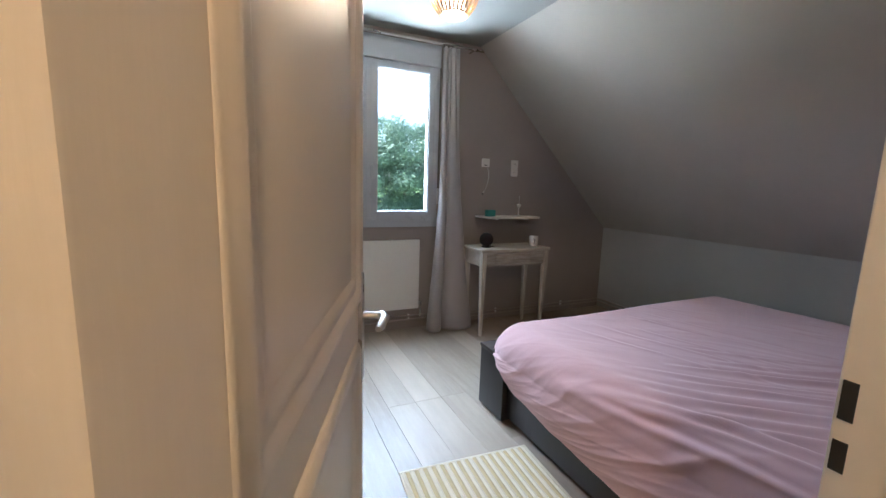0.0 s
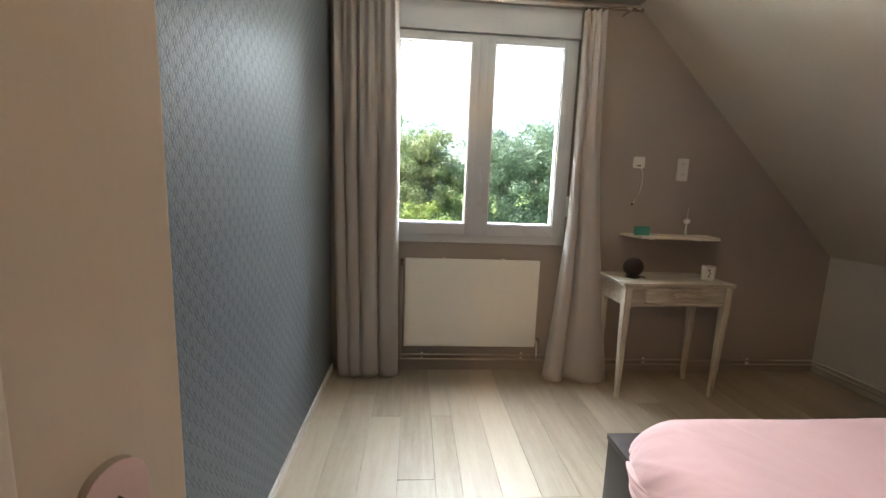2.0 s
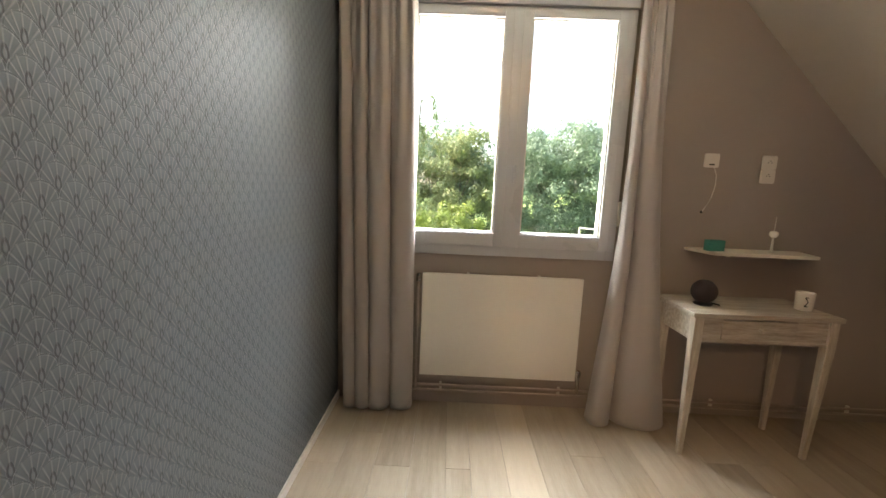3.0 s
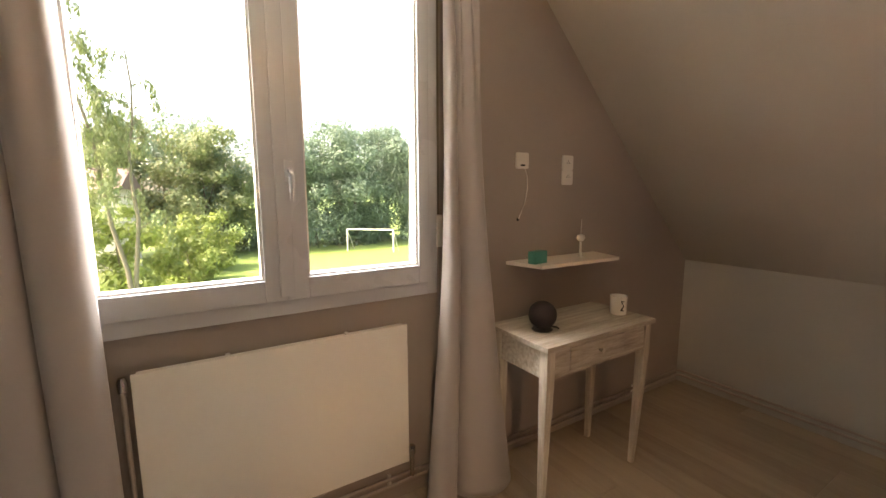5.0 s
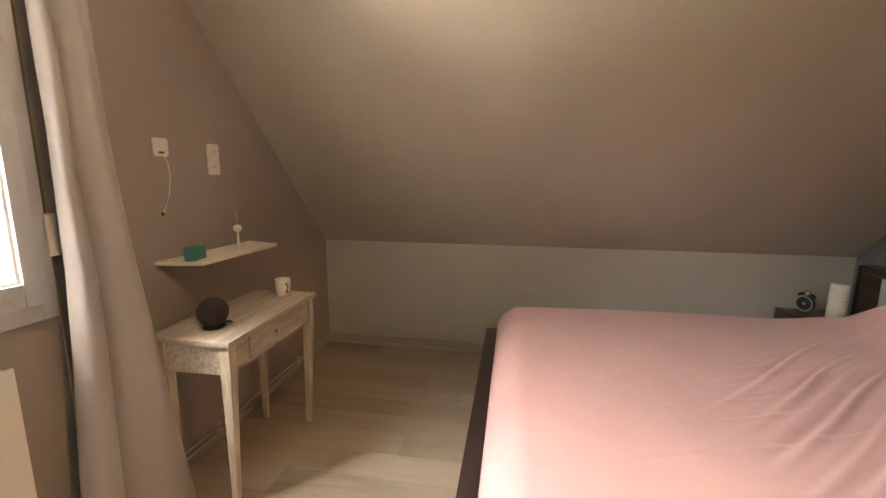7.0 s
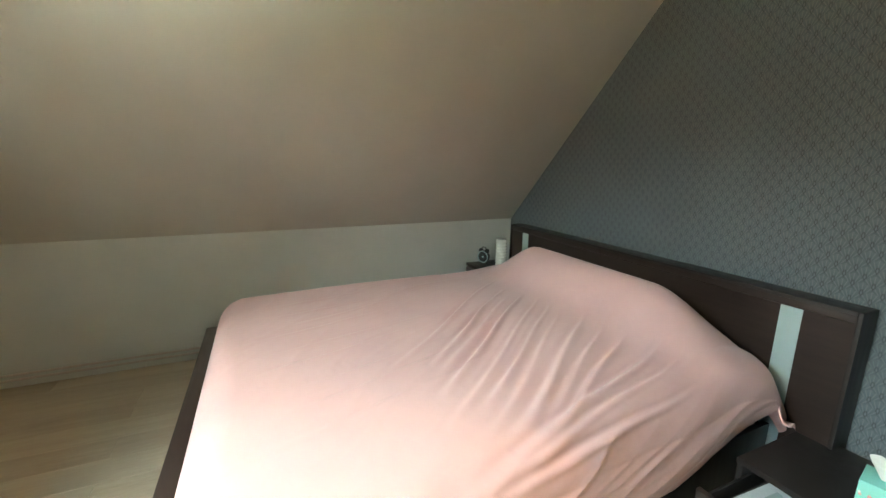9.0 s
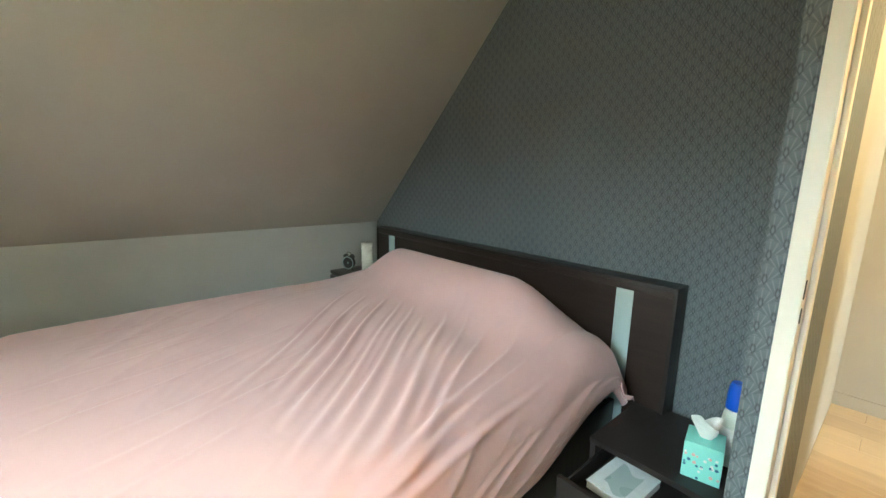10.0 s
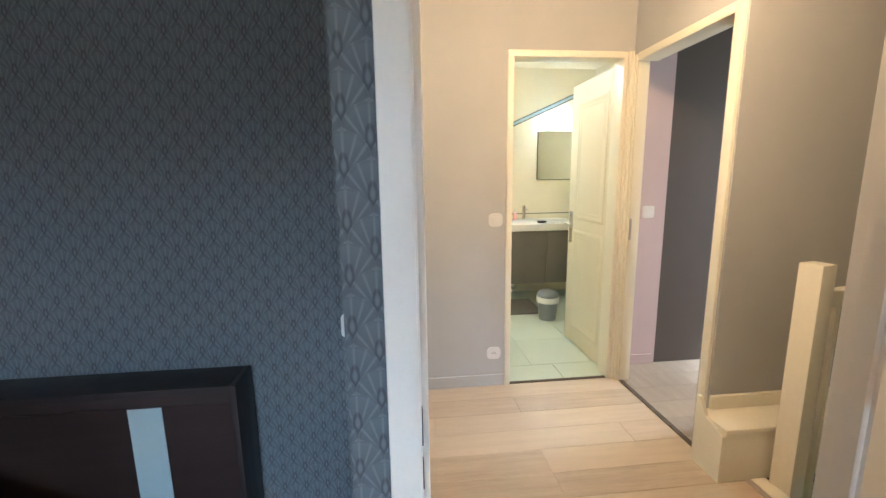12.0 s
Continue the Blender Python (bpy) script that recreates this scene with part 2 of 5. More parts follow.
M = {
    "fan": fan_wallpaper(),
    "taupe": textured_paint("taupe_wall_paint", (0.34, 0.30, 0.27)),
    "slope": textured_paint("brown_slope_paint", (0.45, 0.425, 0.37)),
    "knee": textured_paint("pale_grey_paint", (0.46, 0.46, 0.43)),
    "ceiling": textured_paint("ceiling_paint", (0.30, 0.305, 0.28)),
    "hall": textured_paint("beige_grey_hall_paint", (0.46, 0.455, 0.435)),
    "lilac": textured_paint("lilac_paint", (0.55, 0.43, 0.42)),
    "brown": textured_paint("dark_brown_paint", (0.085, 0.066, 0.052)),
    "bath": plain("cream_tile_glaze", (0.74, 0.66, 0.45), 0.45, var=0.03, bump=0.03),
    "bathtile": plain("pale_green_floor_tile", (0.55, 0.61, 0.50), 0.5, var=0.05),
    "grout": plain("grey_grout", (0.35, 0.36, 0.33), 0.8),
    "outer": plain("outside_render", (0.60, 0.55, 0.45), 0.85, var=0.06, bump=0.3, dist=0.004),
    # Reveal and sill render: the yellow of the sunlight is put into this colour.
    "reveal": plain("sunlit_cream_render", (0.48, 0.41, 0.17), 0.8, var=0.05),
    "white": plain("white_paint", (0.78, 0.735, 0.655), 0.35, var=0.03, bump=0.06),
    "cream": plain("cream_gloss_paint", (0.80, 0.75, 0.60), 0.35, var=0.03, bump=0.06),
    "creamdoor": wood("cream_door_grain", (0.76, 0.68, 0.50), (0.80, 0.73, 0.55), "Z", 0.4, 1.4, bump=0.12),
    "door": wood("painted_door_grain", (0.73, 0.66, 0.54), (0.79, 0.72, 0.61), "Z", 0.33, 1.4, bump=0.18),
    "pvc": plain("white_pvc", (0.49, 0.51, 0.54), 0.3, var=0.02, bump=0.03),
    "steel": plain("brushed_steel", (0.55, 0.52, 0.48), 0.28, 1.0, var=0.05, fine=200),
    "plank": wood("room_laminate", (0.24, 0.19, 0.135), (0.43, 0.365, 0.285), "Y", 0.33, 1.0, 0.5, 0.06),
    "plankx": wood("hall_laminate", (0.36, 0.27, 0.18), (0.58, 0.48, 0.345), "X", 0.33, 1.0, 0.45, 0.06),
    "sub": plain("underlay", (0.12, 0.10, 0.08), 0.9),
    "skirt": plain("white_skirting", (0.62, 0.58, 0.54), 0.45, var=0.04),
    "black": wood("black_brown_veneer", (0.012, 0.010, 0.010), (0.028, 0.022, 0.020), "Z", 0.32, 1.0),
    "blackx": wood("dark_wenge_veneer", (0.016, 0.011, 0.010), (0.042, 0.026, 0.021), "X", 0.28, 1.0),
    "tileroof": plain("dark_roof_tile", (0.16, 0.10, 0.08), 0.8),
    "strip": plain("frosted_glass_strip", (0.38, 0.47, 0.48), 0.30, 0.0, var=0.015),
    "curtain": plain("grey_curtain_cloth", (0.38, 0.35, 0.335), 0.85, var=0.07, fine=500, bump=0.25, sheen=0.3),
    "enamel": plain("radiator_enamel", (0.76, 0.74, 0.69), 0.35, var=0.02, fine=30, bump=0.03),
    "pipe": plain("painted_pipe", (0.42, 0.36, 0.32), 0.5),
    "lime": wood("limed_wood", (0.19, 0.16, 0.12), (0.66, 0.61, 0.52), "X", 0.55, 2.0, bump=0.35),
    "limez": wood("limed_wood_upright", (0.30, 0.26, 0.20), (0.70, 0.66, 0.57), "Z", 0.55, 2.0, bump=0.35),
    "plug": plain("white_plastic", (0.72, 0.70, 0.66), 0.35, var=0.02, bump=0.0),
    "hole": plain("dark_recess", (0.02, 0.02, 0.02), 0.6, bump=0.0),
    "knit": plain("dark_speaker_cloth", (0.022, 0.013, 0.013), 0.85, fine=400, bump=0.6),
    "ceramic": plain("white_ceramic", (0.75, 0.73, 0.68), 0.2, var=0.02, bump=0.0),
    "teal": plain("teal_card", (0.05, 0.26, 0.22), 0.55),
    "mint": plain("mint_card", (0.28, 0.66, 0.58), 0.55, var=0.03),
    "coral": plain("coral_print", (0.75, 0.38, 0.33), 0.55),
    "navy": plain("navy_print", (0.03, 0.13, 0.22), 0.55),
    "tissue": plain("tissue_paper", (0.80, 0.78, 0.75), 0.9, bump=0.3),
    "blue": plain("blue_cap", (0.01, 0.09, 0.55), 0.3, bump=0.0),
    "bottle": plain("pale_bottle", (0.62, 0.66, 0.60), 0.3, var=0.03, bump=0.0),
    "paper": plain("pale_print_paper", (0.62, 0.66, 0.68), 0.5, var=0.1, big=18),
    "olive": plain("olive_brown_panel", (0.34, 0.28, 0.14), 0.45, var=0.05),
    "grey": plain("grey_lacquer", (0.15, 0.135, 0.105), 0.35, var=0.05),
    "bin": plain("grey_plastic", (0.17, 0.18, 0.18), 0.4),
    "bag": plain("white_bin_bag", (0.6, 0.6, 0.55), 0.5),
    "rug": plain("straw_yarn", (0.55, 0.43, 0.22), 0.9, fine=300, bump=0.5, sheen=0.2),
    "rug2": plain("cream_yarn", (0.70, 0.62, 0.46), 0.9, fine=300, bump=0.5, sheen=0.2),
    "slat": wood("bamboo_slat", (0.50, 0.32, 0.16), (0.68, 0.46, 0.26), "Z", 0.5, 2.0),
    "bulb": glowing("warm_lamp_glow", (1.0, 0.78, 0.5), 6.0),
    "tube": glowing("white_lamp_glow", (0.95, 0.98, 1.0), 6.0),
    "grass": None, "leaf": None,
    "bark": plain("bark", (0.10, 0.075, 0.05), 0.9, bump=0.8, dist=0.01),
    "palebark": plain("pale_willow_bark", (0.15, 0.13, 0.09), 0.9, bump=0.6, dist=0.005),
    "galv": plain("galvanised_steel", (0.22, 0.25, 0.27), 0.5, 0.6, var=0.08),
}

g = G("pink_cotton")
p = g.pos()
weave = g.noise(p, 420, 2)
crease = g.noise(p, 14.0, 5, 0.55)
cloud = g.ramp(g.noise(p, 2.2, 3), 0.3, 0.7)
g.set(color=g.mix(cloud, (0.58, 0.355, 0.35), (0.64, 0.405, 0.395)), rough=0.88, sheen=0.25)
g.bump(g.op("MULTIPLY_ADD", weave, 0.10, crease), 0.22, 0.005)
M["cotton"] = g.m

g = G("lawn")
p = g.world_pos()
a, b = g.ramp(g.noise(p, 0.25, 4), 0.3, 0.7), g.ramp(g.noise(p, 7, 4), 0.3, 0.7)
g.set(color=g.mix(g.op("MULTIPLY_ADD", b, 0.5, g.op("MULTIPLY", a, 0.5)), (0.10, 0.17, 0.03), (0.20, 0.27, 0.055)), rough=0.9)
g.bump(b, 0.5, 0.03)
M["grass"] = g.m


def leaf_material(name, c1, c2):
    g = G(name)
    n = g.t.nodes.new("ShaderNodeNewGeometry")
    col = g.mix(n.outputs["Random Per Island"], c1, c2)
    g.set(color=col, rough=0.55)
    thin, both = g.t.nodes.new("ShaderNodeBsdfTranslucent"), g.t.nodes.new("ShaderNodeMixShader")
    out = g.t.nodes["Material Output"]
    g.put(thin.inputs[0], col)
    both.inputs[0].default_value = 0.45
    g.t.links.new(g.bsdf.outputs[0], both.inputs[1])
    g.t.links.new(thin.outputs[0], both.inputs[2])
    g.t.links.new(both.outputs[0], out.inputs[0])
    return g.m


# Hedge greens are paled: the haze over the trees is put into the leaf colour.
M["leaf"] = leaf_material("hazed_hedge_leaf", (0.11, 0.17, 0.105), (0.20, 0.27, 0.18))
M["leaf2"] = leaf_material("willow_leaf", (0.13, 0.18, 0.07), (0.24, 0.27, 0.12))
M["leaf3"] = leaf_material("pale_shrub_leaf", (0.14, 0.20, 0.04), (0.27, 0.32, 0.08))

glass_mat = bpy.data.materials.new("window_glass")
glass_mat.use_nodes = True
gt = glass_mat.node_tree
gt.nodes.clear()
gout, gmix = gt.nodes.new("ShaderNodeOutputMaterial"), gt.nodes.new("ShaderNodeMixShader")
gtr, ggl, gfr = gt.nodes.new("ShaderNodeBsdfTransparent"), gt.nodes.new("ShaderNodeBsdfGlossy"), gt.nodes.new("ShaderNodeFresnel")
gtr.inputs[0].default_value = (0.97, 0.985, 0.975, 1)
ggl.inputs["Roughness"].default_value = 0.02
gfr.inputs[0].default_value = 1.45
gt.links.new(gfr.outputs[0], gmix.inputs[0])
gt.links.new(gtr.outputs[0], gmix.inputs[1])
gt.links.new(ggl.outputs[0], gmix.inputs[2])
gt.links.new(gmix.outputs[0], gout.inputs[0])
M["glass"] = glass_mat
g = G("mirror_silver")
g.set(color=(0.85, 0.87, 0.85), metal=1.0, rough=0.03)
M["mirror"] = g.m


# ---------------------------------------------------------------- mesh helpers
def to_mesh(name, bm, m, smooth=None):
    bmesh.ops.recalc_face_normals(bm, faces=bm.faces)
    me = bpy.data.meshes.new(name)
    bm.to_mesh(me)
    bm.free()
    me.materials.append(M[m] if isinstance(m, str) else m)
    if smooth is not None:
        me.shade_smooth()
        me.set_sharp_from_angle(angle=radians(smooth))
    return me


def part(name, bm, m, parent=None, label="", smooth=None, kind=""):
    ob = new(name, to_mesh(name, bm, m, smooth))
    ob.parent = parent
    return tagged(ob, label=label, kind=kind)


def thing(name, label, category, at=(0, 0, 0), turn=0.0, group=""):
    ob = new(name)
    ob.empty_display_size = 0.05
    ob.location = at
    ob.rotation_euler = (0, 0, radians(turn))
    return tagged(ob, label, category, group)


def solid(name, bm, m, label, category, at=(0, 0, 0), turn=0.0, group="", smooth=None):
    ob = new(name, to_mesh(name, bm, m, smooth))
    ob.location = at
    ob.rotation_euler = (0, 0, radians(turn))
    return tagged(ob, label, category, group)


def structure(name, bm, m, label="", smooth=None):
    return part(name, bm, m, None, label, smooth, "structure")


def box(bm, x0, y0, z0, x1, y1, z1, bevel=0.0, seg=2):
    vs = [bm.verts.new((x, y, z)) for x in (x0, x1) for y in (y0, y1) for z in (z0, z1)]
    quads = ((0, 1, 3, 2), (4, 6, 7, 5), (0, 4, 5, 1), (2, 3, 7, 6), (0, 2, 6, 4), (1, 5, 7, 3))
    fs = [bm.faces.new([vs[i] for i in q]) for q in quads]
    if bevel:
        es = list({e for f in fs for e in f.edges})
        bmesh.ops.bevel(bm, geom=es, offset=bevel, segments=seg, affect="EDGES", profile=0.6)
    return bm


def boxes(*dims, bevel=0.0, seg=2):
    bm = bmesh.new()
    for d in dims:
        box(bm, *d, bevel=bevel, seg=seg)
    return bm


def lathe(bm, profile, n=32, at=(0, 0, 0), turn=None):
    """Turns (radius, height) pairs about z."""
    rings = []
    for r, z in profile:
        ring = []
        for i in range(n if r > 1e-6 else 1):
            a = 2 * math.pi * i / n
            ring.append(Vector((r * math.cos(a), r * math.sin(a), z)))
        rings.append(ring)
    m = Matrix.Translation(at) @ (turn.to_4x4() if turn else Matrix.Identity(4))
    vr = [[bm.verts.new(m @ v) for v in ring] for ring in rings]
    for a, b in zip(vr, vr[1:]):
        for i in range(n):
            j = (i + 1) % n
            if len(a) == 1 and len(b) == 1:
                continue
            if len(a) == 1:
                bm.faces.new((a[0], b[i], b[j]))
            elif len(b) == 1:
                bm.faces.new((a[i], a[j], b[0]))
            else:
                bm.faces.new((a[i], a[j], b[j], b[i]))
    return bm


def tube(bm, pts, r, n=10, flat=1.0):
    """A round bar along points, with closed ends."""
    pts = [Vector(p) for p in pts]
    rings = []
    for i, p in enumerate(pts):
        d = (pts[min(i + 1, len(pts) - 1)] - pts[max(i - 1, 0)]).normalized()
        up = Vector((0, 0, 1)) if abs(d.z) < 0.9 else Vector((1, 0, 0))
        a = d.cross(up).normalized()
        b = a.cross(d)
        rr = r[i] if isinstance(r, (list, tuple)) else r
        rings.append([bm.verts.new(p + a * rr * math.cos(2 * math.pi * k / n) + b * rr * flat * math.sin(2 * math.pi * k / n)) for k in range(n)])
    for s, e in zip(rings, rings[1:]):
        for k in range(n):
            j = (k + 1) % n
            bm.faces.new((s[k], s[j], e[j], e[k]))
    bm.faces.new(rings[0][::-1])
    bm.faces.new(rings[-1])
    return bm


def sheet(bm, f, nu, nv):
    """A grid of points f(u, v), u and v in 0..1."""
    g = [[bm.verts.new(f(i / nu, j / nv)) for j in range(nv + 1)] for i in range(nu + 1)]
    for i in range(nu):
        for j in range(nv):
            bm.faces.new((g[i][j], g[i + 1][j], g[i + 1][j + 1], g[i][j + 1]))
    return bm


def prism(bm, poly, y0, y1, axis="y"):
    """A polygon of (a, b) drawn out along an axis."""
    def pt(a, b, c):
        return {"y": (a, c, b), "x": (c, a, b), "z": (a, b, c)}[axis]
    lo = [bm.verts.new(pt(a, b, y0)) for a, b in poly]
    hi = [bm.verts.new(pt(a, b, y1)) for a, b in poly]
    n = len(poly)
    bm.faces.new(lo)
    bm.faces.new(hi[::-1])
    for i in range(n):
        j = (i + 1) % n
        bm.faces.new((lo[i], hi[i], hi[j], lo[j]))
    return bm


# ---------------------------------------------------------------- the bedroom's shell
T = 0.17
WX0, WX1, WZ0, WZ1 = 1.02, 2.24, 0.905, 2.21
structure("wall_north", boxes((XW - 0.3, YN, -0.3, WX0, YN + T, 2.7), (WX1, YN, -0.3, XE + 0.3, YN + T, 2.7),
                              (WX0, YN, -0.3, WX1, YN + T, WZ0), (WX0, YN, WZ1, WX1, YN + T, 2.7)), "taupe", "taupe painted wall with the window")
structure("wall_west", boxes((XW - 0.1, DY1 + 0.001, 0, XW, YN, 2.55)), "fan", "dark wallpaper with embossed fans")
structure("wall_south", boxes((1.40, YS - 0.1, 0, XE + 0.2, YS, 2.55)), "fan", "dark wallpaper with embossed fans")
structure("wall_return", boxes((JX1 + 0.005, YS, 0, 1.473, DY1, 2.55)), "fan", "short return of wallpapered wall beside the door")
structure("wall_over_door", boxes((XW - 0.1, DY0, DH + 0.03, JX1 + 0.005, DY1, 2.55)), "fan", "wallpapered wall above the door")
structure("knee_wall", boxes((XE, YS, 0, XE + 0.1, YN, KNEE)), "knee", "pale grey painted knee wall")
bm = bmesh.new()
prism(bm, [(XE, KNEE), (XE + 0.15, KNEE), (XE + 0.15, KNEE + 0.09), (XS + 0.05, ZC + 0.12), (XS, ZC)], YS, YN)
structure("sloping_ceiling", bm, "slope", "brown painted sloping ceiling")
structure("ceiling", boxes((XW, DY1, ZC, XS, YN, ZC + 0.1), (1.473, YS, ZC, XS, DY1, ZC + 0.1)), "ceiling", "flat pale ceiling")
# Unseen flat slab and knee-wall backing, added to close the shell against the sky.
structure("shell_cover", boxes((-2.6, -3.9, 2.72, XE + 0.4, YN + T, 2.80), (XE + 0.12, YS - 0.1, -0.3, XE + 0.3, YN, KNEE)), "outer")
structure("subfloor", boxes((XW - 0.1, DY1, -0.2, XE + 0.1, YN, -0.012), (1.463, YS, -0.2, XE + 0.1, DY1, -0.012),
                            (-0.2, -1.31, -0.2, 1.463, DY1, -0.012)), "sub")
structure("skirting_west", boxes((XW, DY1 + 0.06, 0, XW + 0.010, YN, 0.045), bevel=0.002), "skirt", "low pale skirting strip")

# door lining and its casings
jm = tagged(new("door_lining"), "white painted door lining", kind="structure")
for x0, x1, st0, st1 in ((JX0 - 0.02, JX0, JX0 + 0.0002, JX0 + 0.012), (JX1, JX1 + 0.02, JX1 - 0.012, JX1 - 0.0002)):
    part("jamb", boxes((x0, DY0 - 0.01, 0, x1, DY1 + 0.012, DH), bevel=0.002), "white", jm, smooth=40)
    part("stop_bead", boxes((st0, DY0 + 0.015, 0, st1, DY1 - 0.045, DH - 0.0125), bevel=0.002), "white", jm, smooth=40)
part("head_jamb", boxes((JX0 - 0.02, DY0 - 0.01, DH + 0.0002, JX1 + 0.02, DY1 + 0.012, DH + 0.02), (JX0, DY0 + 0.015, DH - 0.012, JX1, DY1 - 0.045, DH), bevel=0.002), "white", jm, smooth=40)
for s, (a, b) in enumerate(((DY1, DY1 + 0.014), (DY0 - 0.014, DY0))):
    e1 = 1.427 if s == 0 else 1.45
    structure("door_casing", boxes((JX1 + 0.002, a, 0, e1, b, DH + 0.06), (JX0 - 0.05 if s else JX0 - 0.014, a, 0, JX0 - 0.002, b, DH + 0.06),
                                   (JX0 - 0.002, a, DH + 0.004, JX1 + 0.002, b, DH + 0.06), bevel=0.003), "white", "white moulded door casing", 40)
for z0, z1 in ((1.014, 1.058), (0.955, 0.990)):
    part("strike_plate", boxes((JX1 - 0.0015, DY1 - 0.004, z0, JX1 + 0.001, DY1 + 0.009, z1)), "hole", jm, "dark metal strike plate")


# ---------------------------------------------------------------- doors
def panel_door(root, w, h, m="door", th=0.04, relief=0.0125):
    """A leaf from the hinge at the origin along x, with two moulded panels on both faces."""
    leaf = part("leaf", boxes((0, -th / 2, 0.008, w, th / 2, h), bevel=0.003), m, root, smooth=40)
    for (z0, z1) in ((1.006, h - 0.13), (0.14, 0.925)):
        for s in (-1, 1):
            x0, x1 = 0.108, w - 0.106
            prof = [(0.0, 0.0), (0.004, 0.5), (0.012, 0.95), (0.019, 1.0), (0.027, 0.72), (0.033, 0.36), (0.039, 0.34), (0.046, 0.5), (0.053, 0.3), (0.064, 0.0)]
            bm = bmesh.new()
            rings = []
            for d, hh in prof:
                yy = s * (th / 2 + hh * relief + 0.0006)
                pts = [(x0 + d, z0 + d), (x1 - d, z0 + d), (x1 - d, z1 - d), (x0 + d, z1 - d)]
                rings.append([bm.verts.new((a, yy, b)) for a, b in pts])
            for r0, r1 in zip(rings, rings[1:]):
                for i in range(4):
                    j = (i + 1) % 4
                    bm.faces.new((r0[i], r0[j], r1[j], r1[i]))
            part("panel_moulding", bm, m, leaf, smooth=50)
    return leaf


def lever_set(root, x, z, side, th=0.04, back=-1):
    """Back plate, keyhole and lever on one face; the lever points towards the hinge."""
    y = side * th / 2
    bm = bmesh.new()
    pts = []
    for i in range(24):
        a = math.pi * i / 12
        pts.append((x + 0.021 * math.cos(a), z - 0.005 + (0.079 if math.sin(a) >= 0 else -0.130) + 0.021 * math.sin(a)))
    prism(bm, pts, min(y, y + side * 0.008), max(y, y + side * 0.008))
    plate = part("back_plate", bm, "steel", root, "brushed steel back plate", 40)
    bm = bmesh.new()
    prism(bm, [(x - 0.004, z + 0.052), (x + 0.004, z + 0.052), (x + 0.003, z + 0.066), (x, z + 0.070), (x - 0.003, z + 0.066)],
          y + side * 0.0082, y + side * 0.0088)
    part("keyhole", bm, "hole", plate)
    bm = bmesh.new()
    path = [(x, y + side * 0.008, z), (x, y + side * 0.035, z), (x + 0.002, y + side * 0.048, z + 0.001), (x + back * 0.018, y + side * 0.056, z + 0.001),
            (x + back * 0.045, y + side * 0.055, z + 0.001), (x + back * 0.068, y + side * 0.052, z - 0.003), (x + back * 0.080, y + side * 0.049, z - 0.004)]
    tube(bm, path, [0.009, 0.009, 0.011, 0.011, 0.0095, 0.0095, 0.007], 14, 0.8)
    part("lever", bm, "steel", root, "brushed steel lever handle", 60)


LW = 0.775
d1 = thing("door_1", "white painted two-panel door standing open into the bedroom", "door", (0.745, 0.668, 0), 90 - 21)
d1["kind"] = "structure"
panel_door(d1, LW, DH - 0.005)
lever_set(d1, LW - 0.058, 0.965, -1)
lever_set(d1, LW - 0.058, 0.965, 1)
part("latch_plate", boxes((LW - 0.0005, -0.011, 0.86, LW + 0.0012, 0.011, 1.08)), "steel", d1)
for z in (0.25, 1.05, 1.82):
    part("hinge", tube(bmesh.new(), [(-0.006, 0.022, z - 0.045), (-0.006, 0.022, z + 0.045)], 0.007), "steel", d1, smooth=40)

# ---------------------------------------------------------------- window
win = thing("window_1", "white plastic two-leaf window, closed, with roller shutter box", "window", (0, 0, 0))
win["kind"] = "structure"
fy0, fy1 = YN - 0.03, YN + 0.05
part("window_frame", boxes((WX0, fy0, WZ0, WX0 + 0.045, fy1, WZ1), (WX1 - 0.045, fy0, WZ0, WX1, fy1, WZ1),
                           (WX0 + 0.045, fy0, WZ0, WX1 - 0.045, fy1, WZ0 + 0.075), (WX0 + 0.045, fy0, WZ1 - 0.03, WX1 - 0.045, fy1, WZ1), bevel=0.003), "pvc", win, smooth=40)
for a, b, gx0, gx1 in ((WX0 + 0.045, 1.632, 1.125, 1.555), (1.634, WX1 - 0.045, 1.715, 2.138)):
    gz0, gz1 = 1.042, 2.142
    y0, y1 = YN - 0.045, YN + 0.025
    sash = part("sash", boxes((a, y0, WZ0 + 0.055, gx0 - 0.008, y1, WZ1 - 0.02), (gx1 + 0.008, y0, WZ0 + 0.055, b, y1, WZ1 - 0.02),
                              (gx0 - 0.008, y0, WZ0 + 0.055, gx1 + 0.008, y1, gz0 - 0.008), (gx0 - 0.008, y0, gz1 + 0.008, gx1 + 0.008, y1, WZ1 - 0.02), bevel=0.004), "pvc", win, "white plastic sash", 40)
    part("glazing_bead", boxes((gx0 - 0.008, y0 + 0.015, gz0 - 0.008, gx0, y1 - 0.01, gz1 + 0.008), (gx1, y0 + 0.015, gz0 - 0.008, gx1 + 0.008, y1 - 0.01, gz1 + 0.008),
                               (gx0, y0 + 0.015, gz0 - 0.008, gx1, y1 - 0.01, gz0), (gx0, y0 + 0.015, gz1, gx1, y1 - 0.01, gz1 + 0.008)), "plug", sash)
    pane = part("pane", boxes((gx0, YN - 0.014, gz0, gx1, YN - 0.010, gz1)), "glass", sash, "clear window glass")
    pane.visible_shadow = False
part("meeting_cover", boxes((1.610, YN - 0.056, WZ0 + 0.07, 1.656, YN - 0.0455, WZ1 - 0.03), bevel=0.003), "pvc", win, smooth=40)
bm = boxes((1.640, YN - 0.066, 1.365, 1.668, YN - 0.0565, 1.435), bevel=0.003)
